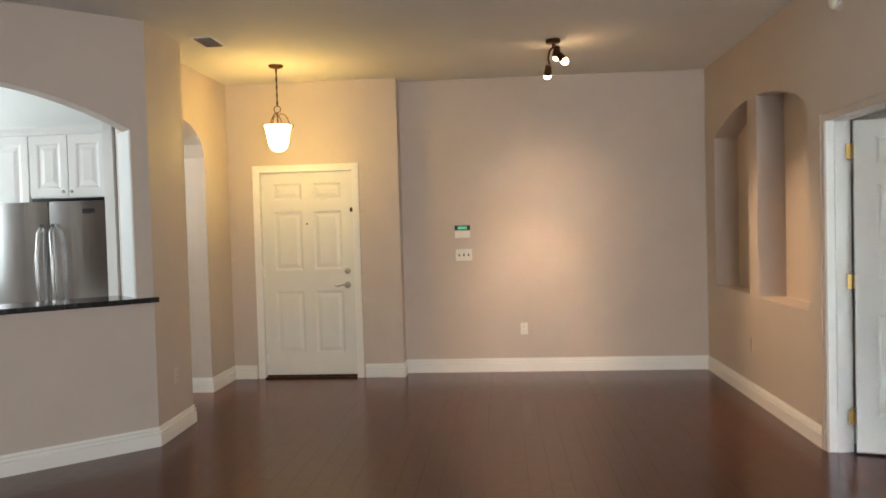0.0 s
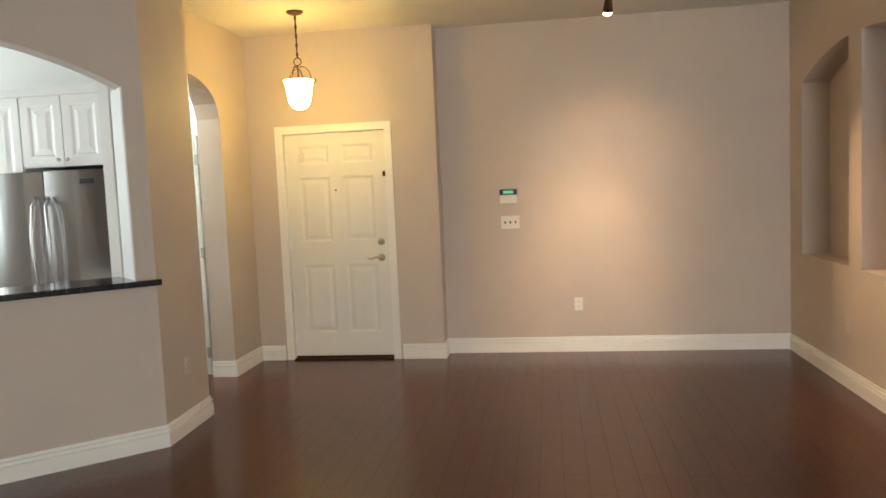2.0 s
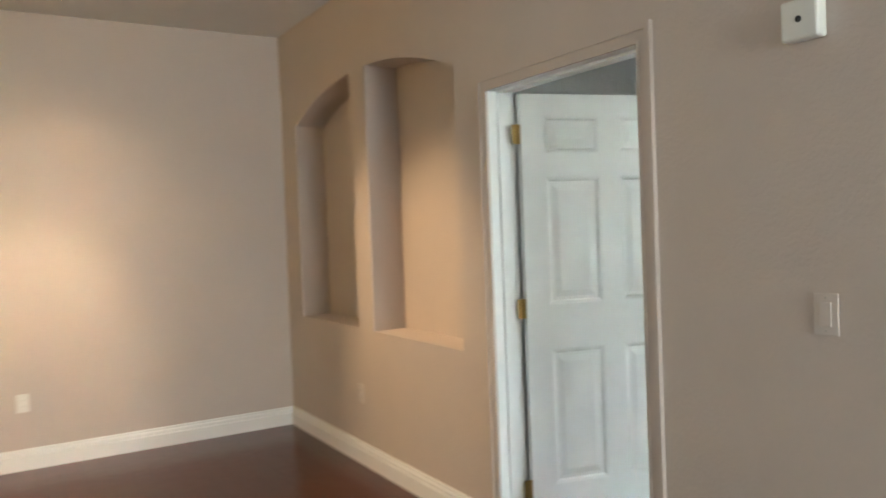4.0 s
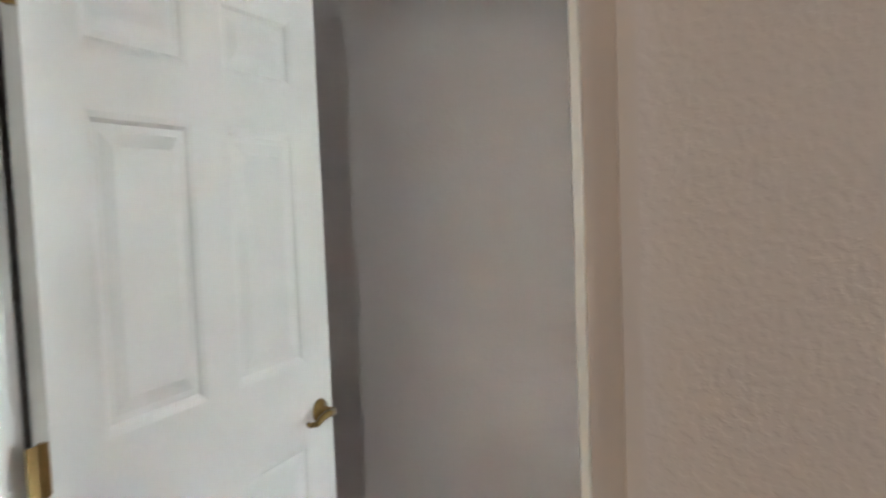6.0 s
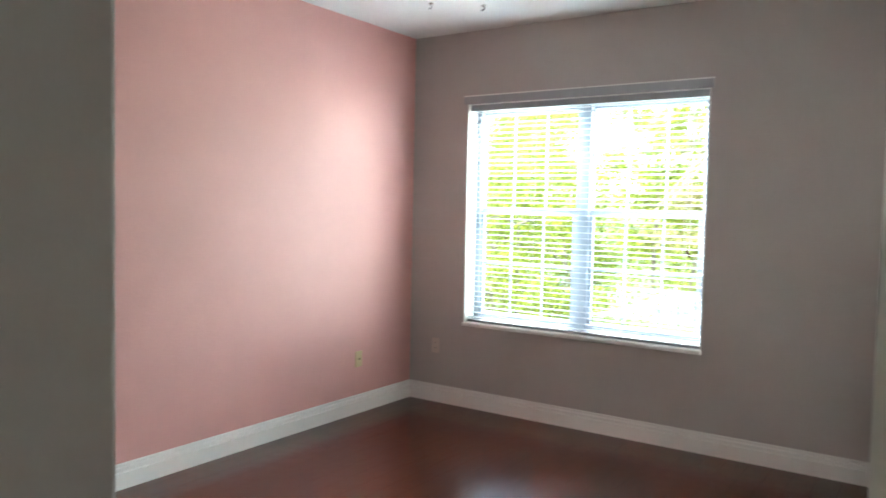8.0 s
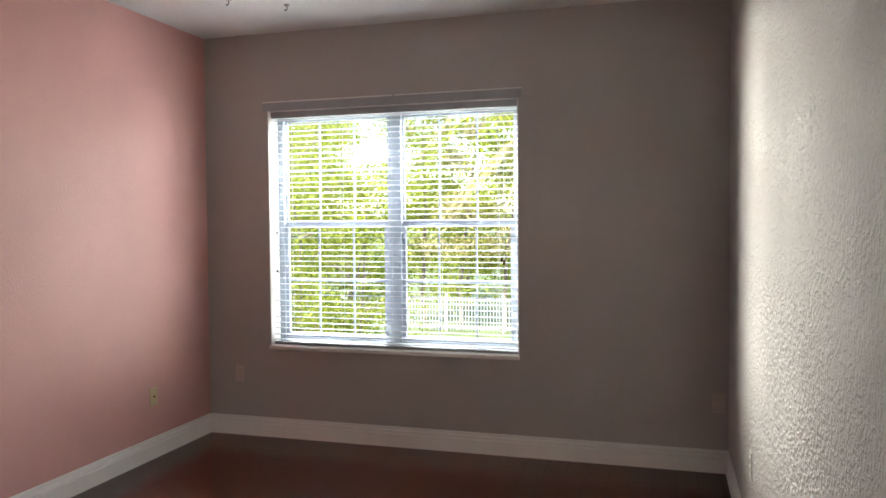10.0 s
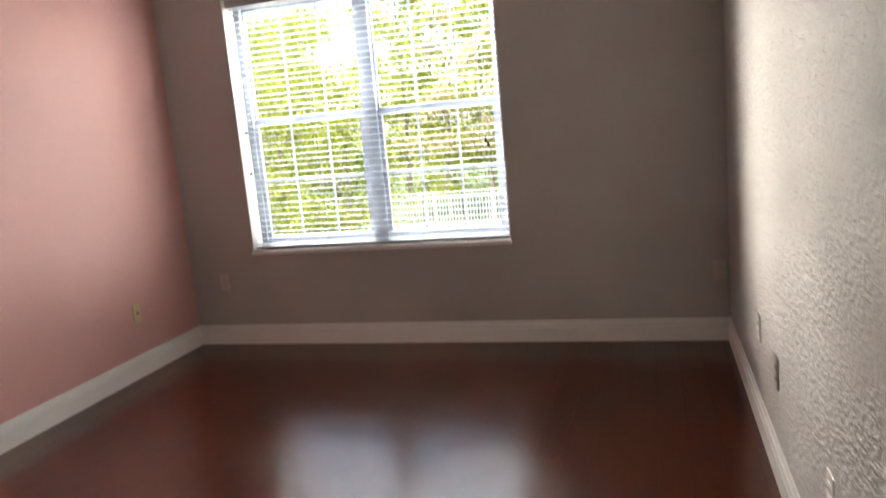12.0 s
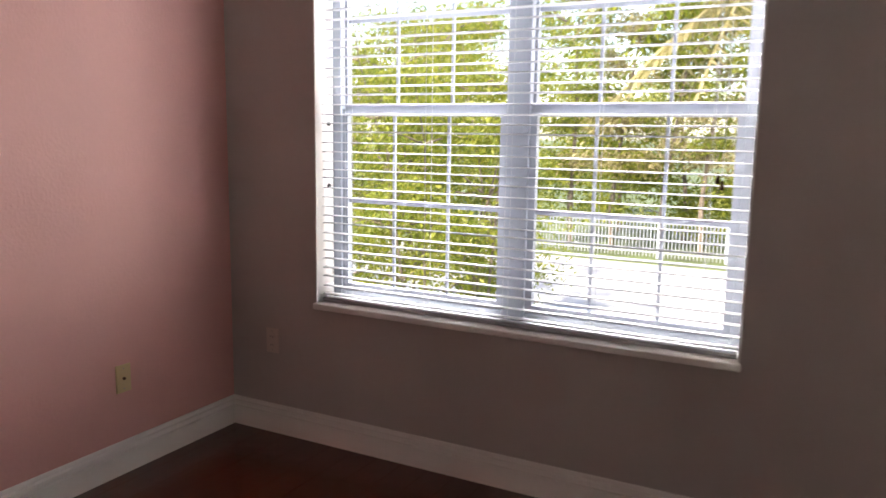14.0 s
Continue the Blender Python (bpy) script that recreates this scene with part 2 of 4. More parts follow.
M_GLASS = glass("window_glass")
M_SHADE = glow("lamp_glass_glow", (1.0, 0.62, 0.16), 1.7)
M_BULB = glow("spot_bulb_glow", (1.0, 0.62, 0.30), 2.5)
M_LCD = glow("green_display", (0.15, 0.75, 0.45), 0.012)
M_BARK = mat("grey_bark", (0.14, 0.11, 0.08), 0.9, spread=0.4, scale=8, bump=0.6, bump_scale=20, depth=0.02)
M_LEAF = leaf_mat("spring_leaves", (0.10, 0.14, 0.014), (0.27, 0.28, 0.035))
M_LEAF2 = leaf_mat("dry_fronds", (0.15, 0.135, 0.05), (0.36, 0.31, 0.15))
M_GRASS = mat("lawn", (0.06, 0.08, 0.025), 0.9, spread=0.5, scale=1.2, fine=30)
M_ROAD = mat("pale_concrete", (0.32, 0.32, 0.32), 0.85, spread=0.15, scale=1, fine=20)
M_FENCE = mat("grey_fence_paint", (0.30, 0.32, 0.34), 0.6)
M_STUCCO = mat("outside_stucco", (0.55, 0.50, 0.42), 0.9, spread=0.08, bump=0.4, bump_scale=40)
M_TRUNKFAR = mat("far_woods", (0.06, 0.09, 0.02), 0.95, spread=0.5, scale=0.6, fine=3)

# ---------- the plan ----------
XR, XB = 2.346, 2.467          # living face and bedroom face of the party wall
YF, YD = 7.50, 7.29            # far wall and entrance wall
XRET = -0.635                  # where the far wall steps back
HC, HB = 2.92, 2.81            # ceilings
DN, DF = 3.873, 4.784          # bedroom doorway, near and far jamb
XP, YW = 5.986, -0.303         # pink wall, window wall
GX, GY = 3.652, 3.703          # closet block that narrows the bedroom's entrance
YH = 4.98                      # end of that entrance
AX = -2.336                    # wall with the arch
PA = Vector((-2.04, 4.99, 0))  # corner of the kitchen's diagonal wall
DG = Vector((-0.737, -0.676, 0)).normalized()
DNRM = Vector((-DG.y, DG.x, 0)) * -1   # towards the kitchen
if DNRM.y < 0:
    DNRM = -DNRM


def structure(name, bm, material, label, category="wall"):
    return tagged(part(name, bm, material), label, category, kind="structure")


def in_x(u, v, w):
    return (w, u, v)


def in_y(u, v, w):
    return (u, w, v)


def flat(u, v, w):
    return (u, v, w)


# floors
bm = box(-5.4, XR + 0.06, -2.6, 7.7, -0.25, -0.012)
structure("floor_living", bm, M_UNDER, "dark underlay below the cherry wood boards", "floor")
bm = box(XR + 0.06, 6.2, -0.5, 7.7, -0.25, -0.012)
structure("floor_bedroom", bm, M_UNDER, "dark underlay below the bedroom's boards", "floor")

# ceilings
structure("ceiling_living", box(-5.6, XR + 0.06, -2.7, 7.8, HC, HC + 0.3), M_CEIL, "pale textured ceiling over living room and kitchen", "ceiling")
structure("ceiling_bedroom", box(XR + 0.06, 6.3, -0.55, 7.8, HB, HB + 0.41), M_CEIL, "white textured bedroom ceiling", "ceiling")

# far wall and entrance wall
structure("wall_far", box(XRET, XR, YF, YF + 0.25, 0, HC), M_LIVING, "beige painted far wall of the living room")
D0, D1, DH = -2.02, -1.095, 2.045
bm = bmesh.new()
box(-5.6, D0 - 0.02, YD, YD + 0.46, 0, HC, bm=bm)
box(D1 + 0.02, XRET, YD, YD + 0.46, 0, HC, bm=bm)
box(D0 - 0.02, D1 + 0.02, YD, YD + 0.46, DH + 0.02, HC, bm=bm)
structure("wall_entrance", bm, M_LIVING, "beige entrance wall with the front doorway")

# party wall: living face with a pair of arched niches and the bedroom doorway
N0, NM0, NM1, N1, NZ = 5.06, 6.035, 6.25, 7.20, 0.845


def arch_z(y):
    mid, half = (N0 + N1) / 2, (N1 - N0) / 2
    rise, spring = 0.2, 2.215
    r = (half * half + rise * rise) / (2 * rise)
    return spring + rise - r + math.sqrt(r * r - (y - mid) ** 2)


bm = bmesh.new()
prism([(-2.6, 0), (DN - 0.02, 0), (DN - 0.02, HC), (-2.6, HC)], XR, XB, in_x, bm)
prism([(DN - 0.02, DH + 0.025), (DF + 0.02, DH + 0.025), (DF + 0.02, HC), (DN - 0.02, HC)], XR, XB, in_x, bm)
prism([(DF + 0.02, 0), (N0, 0), (N0, HC), (DF + 0.02, HC)], XR, XB, in_x, bm)
prism([(N0, 0), (N1, 0), (N1, NZ), (N0, NZ)], XR, XB + 0.14, in_x, bm)
prism([(NM0, NZ), (NM1, NZ), (NM1, HC), (NM0, HC)], XR, XB + 0.14, in_x, bm)
for a, b in ((N0, NM0), (NM1, N1)):
    ys = [a + (b - a) * i / 16 for i in range(17)]
    prism([(y, arch_z(y)) for y in ys] + [(b, HC), (a, HC)], XR, XB + 0.14, in_x, bm)
prism([(N1, 0), (YF + 0.25, 0), (YF + 0.25, HC), (N1, HC)], XR, XB + 0.14, in_x, bm)
prism([(N0 - 0.02, 0), (N1 + 0.02, 0), (N1 + 0.02, HC), (N0 - 0.02, HC)], XR + 0.21, XR + 0.31, in_x, bm)
WALL_PARTY = structure("wall_party", bm, M_LIVING, "beige wall with two arched niches and a doorway")
# bedroom side of it, with its rough knockdown finish
bm = bmesh.new()
prism([(YW, 0), (DN - 0.02, 0), (DN - 0.02, HB), (YW, HB)], XB, XB + 0.012, in_x, bm)
prism([(DN - 0.02, DH + 0.025), (DF + 0.02, DH + 0.025), (DF + 0.02, HB), (DN - 0.02, HB)], XB, XB + 0.012, in_x, bm)
prism([(DF + 0.02, 0), (YH, 0), (YH, HB), (DF + 0.02, HB)], XB, XB + 0.012, in_x, bm)
structure("wall_bedroom_west", bm, M_BED, "grey bedroom wall with rough knockdown texture")
XB += 0.012

# closet block, entrance end, pink wall
structure("wall_closet", box(GX, XP, GY, 7.6, 0, HB, bevel=0.012), M_BED_SMOOTH, "grey closet wall beside the bedroom entrance")
structure("wall_entry_end", box(XB, GX, YH, YH + 0.05, 0, HB), M_BED, "grey end wall behind the open bedroom door")
structure("wall_pink", box(XP, XP + 0.2, YW - 0.25, 7.6, 0, HB), M_PINK, "rose pink accent wall of the bedroom")

# window wall
W0, W1, WZ0, WZ1 = 3.728, 5.49, 0.631, 2.278
bm = bmesh.new()
box(XR, W0, YW - 0.25, YW, 0, HB, bm=bm)
box(W1, XP, YW - 0.25, YW, 0, HB, bm=bm)
box(W0, W1, YW - 0.25, YW, 0, WZ0, bm=bm)
box(W0, W1, YW - 0.25, YW, WZ1, HB, bm=bm)
structure("wall_window", bm, M_BED_SMOOTH, "grey bedroom wall with the wide window")
structure("facade", box(-6, 6.4, YW - 0.3, YW - 0.26, -3.1, -0.02), M_STUCCO, "pale stucco wall below the window", "facade")

# kitchen side: diagonal wall with an arched pass-through above the counter
def diag(u, v, w):
    p = PA + DG * u + DNRM * w
    return (p.x, p.y, v)


S0, S1, SZ = 0.115, 2.35, 1.0
bm = bmesh.new()
prism([(0, 0), (3.2, 0), (3.2, SZ), (0, SZ)], 0, 0.16, diag, bm)
prism([(0, SZ), (S0, SZ), (S0, HC), (0, HC)], 0, 0.3, diag, bm)
prism([(S1, SZ), (3.2, SZ), (3.2, HC), (S1, HC)], 0, 0.16, diag, bm)
us = [S0 + (S1 - S0) * i / 24 for i in range(25)]
rise, half = 0.28, (S1 - S0) / 2
rad = (half * half + rise * rise) / (2 * rise)
prism([(u, 2.175 + rise - rad + math.sqrt(rad * rad - (u - S0 - half) ** 2)) for u in us] + [(S1, HC), (S0, HC)], 0, 0.16, diag, bm)
structure("wall_diagonal", bm, M_LIVING, "beige half wall with an arched pass-through")
structure("jamb_lining", prism([(S0, SZ + 0.036), (S0 + 0.004, SZ + 0.036), (S0 + 0.004, 2.18), (S0, 2.18)], 0.025, 0.3, diag), M_KITCHEN, "white painted jamb of the pass-through")
bm = prism([(PA.x, PA.y), (-2.064, 5.628), (-2.54, 5.628), (-2.54, 5.5), (-2.30, 5.10)], 0, HC, flat)
structure("wall_pillar", bm, M_LIVING, "beige pillar between pass-through and arch")

A0, A1, AZ = 5.63, 6.70, 2.15
bm = bmesh.new()
ys = [A0 + (A1 - A0) * i / 24 for i in range(25)]
half, rise = (A1 - A0) / 2, 0.3
prism([(y, AZ + rise * math.sqrt(max(0, 1 - ((y - A0 - half) / half) ** 2))) for y in ys] + [(A1, HC), (A0, HC)], AX - 0.2, AX, in_x, bm)
prism([(A1, 0), (YD, 0), (YD, HC), (A1, HC)], AX - 0.2, AX, in_x, bm)
structure("wall_arch", bm, M_LIVING, "beige wall with an arched passage beside the entrance")

# kitchen shell
structure("wall_kitchen_back", box(-5.4, -2.54, 6.22, 6.32, 0, HC), M_KITCHEN, "pale kitchen back wall")
structure("wall_kitchen_end", box(-2.62, -2.545, 5.46, 6.22, 0, HC), M_KITCHEN, "white wall beside the refrigerator")
structure("wall_west", box(-5.6, -5.4, -2.7, 7.5, 0, HC), M_LIVING, "plain wall closing the kitchen side")
structure("wall_south", box(-5.6, XR, -2.8, -2.6, 0, HC), M_LIVING, "plain wall behind the living room")

# ---------- trim ----------
BASE = [(0, 0), (0.018, 0), (0.018, 0.088), (0.006, 0.092), (0.006, 0.099), (0.017, 0.102), (0.015, 0.114), (0.004, 0.118), (0.004, 0.125), (0.010, 0.128), (0.008, 0.137), (0, 0.137)]


def baseboard(path):
    return tagged(part("baseboard", sweep(BASE, [(x, y, -0.002) for x, y in path]), M_TRIM), "white moulded baseboard along the wall", "baseboard", kind="structure")


far_end = PA + DG * 3.2
baseboard([(XR, DF + 0.075), (XR, YF), (XRET, YF), (XRET, YD), (D1 + 0.085, YD)])
baseboard([(XR, -2.6), (XR, DN - 0.075)])
baseboard([(D0 - 0.085, YD), (AX, YD), (AX, A1), (AX - 0.2, A1)])
baseboard([(-2.54, 5.628), (-2.064, 5.628), (PA.x, PA.y), (far_end.x, far_end.y)])
baseboard([(XB, DN - 0.075), (XB, YW), (XP, YW), (XP, GY), (GX, GY), (GX, YH), (XB, YH), (XB, DF + 0.075)])


def casing(name, u0, u1, top, face, out, place, label, material=None):
    """Moulded casing round three sides of an opening u0..u1; face: the wall's plane, out: +1 or -1."""
    whole = thing(name, Matrix(), label, "door trim", kind="structure")
    w = 0.066
    steps = ((0.0, 0.010, 0.012), (0.010, 0.042, 0.009), (0.042, w, 0.017))
    for which in ("side", "side", "head"):
        bm = bmesh.new()
        for a, b, d in steps:
            if which == "head":
                prism([(u0 - b, top + a), (u1 + b, top + a), (u1 + b, top + b), (u0 - b, top + b)] , face, face + out * d, place, bm)
            elif not whole.children:
                prism([(u0 - b, 0), (u0 - a, 0), (u0 - a, top + a), (u0 - b, top + a)], face, face + out * d, place, bm)
            else:
                prism([(u1 + a, 0), (u1 + b, 0), (u1 + b, top + a), (u1 + a, top + a)], face, face + out * d, place, bm)
        part("casing_" + which, bm, material or M_TRIM, whole)
    return whole


def jambs(name, u0, u1, top, a, b, stop, place, label):
    whole = thing(name, Matrix(), label, "door frame", kind="structure")
    t = 0.02
    for q in ([(u0 - t, 0), (u0, 0), (u0, top), (u0 - t, top)], [(u1, 0), (u1 + t, 0), (u1 + t, top), (u1, top)], [(u0 - t, top), (u1 + t, top), (u1 + t, top + t), (u0 - t, top + t)]):
        part("jamb", prism(q, a, b, place), M_TRIM, whole)
    for q in ([(u0, 0), (u0 + 0.011, 0), (u0 + 0.011, top - 0.011), (u0, top - 0.011)], [(u1 - 0.011, 0), (u1, 0), (u1, top - 0.011), (u1 - 0.011, top - 0.011)], [(u0, top - 0.011), (u1, top - 0.011), (u1, top), (u0, top)]):
        part("door_stop", prism(q, stop[0], stop[1], place), M_TRIM, whole)
    return whole


casing("trim_bedroom_door", DN, DF, DH, XR, -1, in_x, "beige painted casing round the bedroom doorway", M_CASE)
casing("trim_bedroom_door_inside", DN, DF, DH, XB, 1, in_x, "white moulded casing on the bedroom side")
jambs("door_frame_bedroom", DN, DF, DH, XR - 0.001, XB + 0.001, (XB - 0.085, XB - 0.045), in_x, "white painted jambs of the bedroom doorway")
casing("trim_front_door", D0, D1, DH, YD, -1, in_y, "white moulded casing round the front door")
jambs("door_frame_front", D0, D1, DH, YD - 0.001, YD + 0.2, (YD + 0.075, YD + 0.12), in_y, "white painted jambs of the front doorway")


def panel_face(w0, w1, z0, z1, y, into, bm):
    rings = []
    for inset, deep in ((0, 0), (0.012, 0.003), (0.02, 0.009), (0.034, 0.009), (0.062, 0.003)):
        rings.append([bm.verts.new(p) for p in ((w0 + inset, y + into * deep, z0 + inset), (w1 - inset, y + into * deep, z0 + inset), (w1 - inset, y + into * deep, z1 - inset), (w0 + inset, y + into * deep, z1 - inset))])
    for r0, r1 in zip(rings, rings[1:]):
        for k in range(4):
            bm.faces.new((r0[k], r0[(k + 1) % 4], r1[(k + 1) % 4], r1[k]))
    bm.faces.new(rings[-1])


def six_panel_door(name, m, w, h, label, thick=0.04):
    """Hinge at the origin, the leaf along +x, thickness towards +y."""
    door = thing(name, m, label, "door", kind="structure")
    st, mid = 0.115, 0.105
    rows = [(0.24, 0.865), (1.07, 1.655), (1.765, 1.935)]
    cols = [(st, (w - mid) / 2), ((w + mid) / 2, w - st)]
    bm = bmesh.new()
    z0 = 0.012
    box(0, st, 0, thick, z0, h, bm=bm)
    box(w - st, w, 0, thick, z0, h, bm=bm)
    edges = [z0] + [v for r in rows for v in r] + [h]
    for i in range(0, len(edges), 2):
        box(st, w - st, 0, thick, edges[i], edges[i + 1], bm=bm)
    for a, b in rows:
        box(cols[0][1], cols[1][0], 0, thick, a, b, bm=bm)
    part("leaf", bm, M_DOOR, door)
    for a, b in rows:
        for c, d in cols:
            bm = bmesh.new()
            panel_face(c, d, a, b, 0.0, 1, bm)
            panel_face(c, d, a, b, thick, -1, bm)
            part("panel", bm, M_DOOR, door)
    return door


def lever(parent, x, y, z, side, toward, material, label):
    """A curved lever on a rose; side: which face, toward: the way it points along the leaf."""
    turn = Matrix.Translation((x, y, z)) @ Matrix.Rotation(radians(-90 * side), 4, "X")
    bm = lathe([(0.033, 0), (0.033, 0.004), (0.029, 0.010), (0.014, 0.013), (0.012, 0.045), (0.0, 0.046)], 24, m=turn)
    h = part("handle", bm, material, parent, label, smooth=True)
    pts = [(x, y + side * 0.042, z), (x + toward * 0.03, y + side * 0.046, z + 0.005), (x + toward * 0.06, y + side * 0.046, z + 0.002), (x + toward * 0.085, y + side * 0.044, z - 0.008), (x + toward * 0.11, y + side * 0.042, z - 0.004), (x + toward * 0.12, y + side * 0.042, z + 0.002)]
    part("lever_arm", tube(pts, 0.009, 10, radii=[0.011, 0.010, 0.009, 0.008, 0.007, 0.006]), material, h, smooth=True)
    return h


def hinge(parent, x, y, z, material):
    bm = tube([(x, y, z - 0.045), (x, y, z + 0.045)], 0.007, 10)
    box(x - 0.002, x + 0.03, y - 0.0015, y + 0.0015, z - 0.044, z + 0.044, bm=bm)
    box(x - 0.03, x + 0.002, y - 0.0015, y + 0.0015, z - 0.044, z + 0.044, bm=bm)
    return part("hinge", bm, material, parent)


# front door: hinged at the kitchen side, its face a little behind the wall
front = six_panel_door("door_front", pose(D0 + 0.004, YD + 0.032, 0), D1 - D0 - 0.008, DH - 0.006, "closed white six-panel front door")
fw = D1 - D0 - 0.008
lever(front, fw - 0.075, 0, 0.915, -1, -1, M_NICKEL, "satin nickel lever handle")
part("deadbolt", lathe([(0.031, 0), (0.031, 0.006), (0.027, 0.016), (0.012, 0.018), (0.011, 0.03), (0, 0.031)], 24, m=Matrix.Translation((fw - 0.072, 0, 1.055)) @ Matrix.Rotation(radians(90), 4, "X")), M_NICKEL, front, "satin nickel deadbolt", smooth=True)
part("peephole", lathe([(0.008, 0), (0.008, 0.004), (0.004, 0.005), (0, 0.003)], 14, m=Matrix.Translation((fw / 2 - 0.005, 0, 1.53)) @ Matrix.Rotation(radians(90), 4, "X")), M_BRONZE, front, "small dark peephole")
bm = box(fw - 0.03, fw + 0.03, -0.012, 0, 1.635, 1.68, bevel=0.003)
box(fw - 0.016, fw + 0.004, -0.035, -0.012, 1.645, 1.672, bevel=0.004, bm=bm)
part("door_guard", bm, M_BRONZE, front, "dark metal flip latch")
for z in (0.2, 1.05, 1.82):
    hinge(front, -0.004, -0.006, z, M_TRIM)
part("sweep", box(0.004, fw - 0.004, -0.006, 0.0, 0.008, 0.03), M_BRONZE, front, "brown weather strip")
tagged(part("threshold", box(D0, D1, YD - 0.03, YD + 0.1, -0.004, 0.014, bevel=0.005), M_BRONZE), "dark metal threshold under the front door", "threshold", kind="structure")

# bedroom door, swung open into the bedroom
hx, hy = XB + 0.004, DF - 0.006
swing = math.degrees(math.atan2(4.533 - hy, 3.40 - hx))
bed_door = six_panel_door("door_bedroom", pose(hx, hy, 0, 0, 0, swing) @ pose(0.016, -0.04, 0), 0.879, DH - 0.012, "open white six-panel bedroom door")
hd = lever(bed_door, 0.879 - 0.065, 0, 0.93, -1, -1, M_BRASS, "aged brass lever handle")
lever(bed_door, 0.879 - 0.065, 0.04, 0.93, 1, -1, M_BRASS, "aged brass lever handle")
part("latch_plate", box(0.8785, 0.8805, 0.008, 0.032, 0.90, 0.96), M_BRASS, bed_door, "brass latch plate")
for z in (0.23, 1.06, 1.85):
    hinge(bed_door, -0.012, 0.004, z, M_BRASS)
tagged(part("strike_plate", box(XB - 0.04, XB - 0.008, DN, DN + 0.002, 0.9, 0.96), M_BRASS), "brass strike plate in the doorway's jamb", "strike plate", kind="structure")


# ---------- wall plates ----------
def wall_plate(name, m, kind, material, label, category, group=""):
    """Lies in x-z, its face towards -y."""
    wide = 0.071 if kind != "triple" else 0.165
    t = thing(name, m, label, category, group)
    part("plate", box(-wide / 2, wide / 2, -0.006, 0, -0.058, 0.058, bevel=0.0028), material, t)
    if kind == "outlet":
        for z in (-0.02, 0.02):
            s = part("socket", lathe([(0.0165, 0), (0.0165, 0.0022), (0.015, 0.003), (0, 0.003)], 18, m=Matrix.Translation((0, -0.006, z)) @ Matrix.Rotation(radians(90), 4, "X")), material, t)
            for x in (-0.006, 0.006):
                part("slot", box(x - 0.001, x + 0.001, -0.0096, -0.0088, z - 0.004, z + 0.004), M_DARK, s)
    elif kind == "jack":
        part("jack", lathe([(0.006, 0), (0.006, 0.006), (0.004, 0.007), (0.0, 0.007)], 14, m=Matrix.Translation((0, -0.006, 0)) @ Matrix.Rotation(radians(90), 4, "X")), M_BRONZE, t)
    else:
        if kind == "single":
            part("rocker", box(-0.0165, 0.0165, -0.009, -0.005, -0.033, 0.033, bevel=0.0015), material, t)
        for x in (() if kind == "single" else (-0.046, 0, 0.046)):
            part("rocker", box(x - 0.006, x + 0.006, -0.016, -0.005, -0.012, 0.012, bevel=0.002), M_DARK if kind == "triple" else material, t)
    for z in (-0.045, 0.045) if kind != "jack" else (-0.042, 0.042):
        part("screw", lathe([(0.003, 0), (0.003, 0.001), (0, 0.0014)], 10, m=Matrix.Translation((0, -0.006, z)) @ Matrix.Rotation(radians(90), 4, "X")), M_NICKEL, t)
    return t


wall_plate("switch_plate", pose(-0.026, YF, 1.177), "triple", M_PLASTIC, "white triple light switch plate on the far wall", "light switch")
wall_plate("wall_outlet", pose(0.554, YF, 0.428), "outlet", M_PLASTIC, "white power outlet low on the far wall", "outlet", "power outlets")
wall_plate("wall_outlet", pose(XR, 6.26, 0.44, 0, 0, -90), "outlet", M_BEIGE, "beige power outlet below the niches", "outlet", "power outlets")
wall_plate("switch_plate", pose(XR, 3.217, 1.165, 0, 0, -90), "single", M_BEIGE, "beige light switch beside the bedroom doorway", "light switch")
wall_plate("wall_outlet", pose(5.738, YW, 0.439, 0, 0, 180), "outlet", M_BEIGE, "beige power outlet under the window", "outlet", "power outlets")
wall_plate("wall_outlet", pose(2.535, YW, 0.415, 0, 0, 180), "outlet", M_BEIGE, "beige power outlet near the bedroom corner", "outlet", "power outlets")
wall_plate("wall_outlet", pose(-2.052, 5.32, 0.43, 0, 0, 88), "outlet", M_BEIGE, "beige power outlet low on the pillar", "outlet", "power outlets")
wall_plate("cable_jack", pose(XP, 0.325, 0.395, 0, 0, -90), "jack", M_IVORY, "ivory cable jack plate on the pink wall", "cable jack")
wall_plate("wall_outlet", pose(XP, 3.05, 0.40, 0, 0, -90), "outlet", M_PLASTIC, "white power outlet on the pink wall", "outlet", "power outlets")
wall_plate("wall_outlet", pose(XB, 0.90, 0.43, 0, 0, 90), "outlet", M_PLASTIC, "white power outlet on the textured wall", "outlet", "power outlets")
wall_plate("wall_outlet", pose(XB, 1.365, 0.397, 0, 0, 90), "outlet", M_NICKEL, "metal cover plate on the textured wall", "outlet", "power outlets")
wall_plate("wall_outlet", pose(XB, 2.22, 0.375, 0, 0, 90), "outlet", M_PLASTIC, "white outlet plate on the textured wall", "outlet", "power outlets")

# keypad with a green display
kp = thing("alarm_keypad", pose(-0.035, YF, 1.407), "white alarm keypad with a lit green display", "alarm keypad")
part("housing", box(-0.075, 0.075, -0.026, 0, -0.062, 0.03, bevel=0.006), M_PLASTIC, kp)
part("bezel", box(-0.077, 0.077, -0.030, 0, 0.014, 0.064, bevel=0.005), M_DARK, kp)
part("display", box(-0.045, 0.045, -0.032, -0.0295, 0.026, 0.052), M_LCD, kp)
part("cover", box(-0.06, 0.06, -0.030, -0.025, -0.052, 0.005, bevel=0.003), M_PLASTIC, kp)
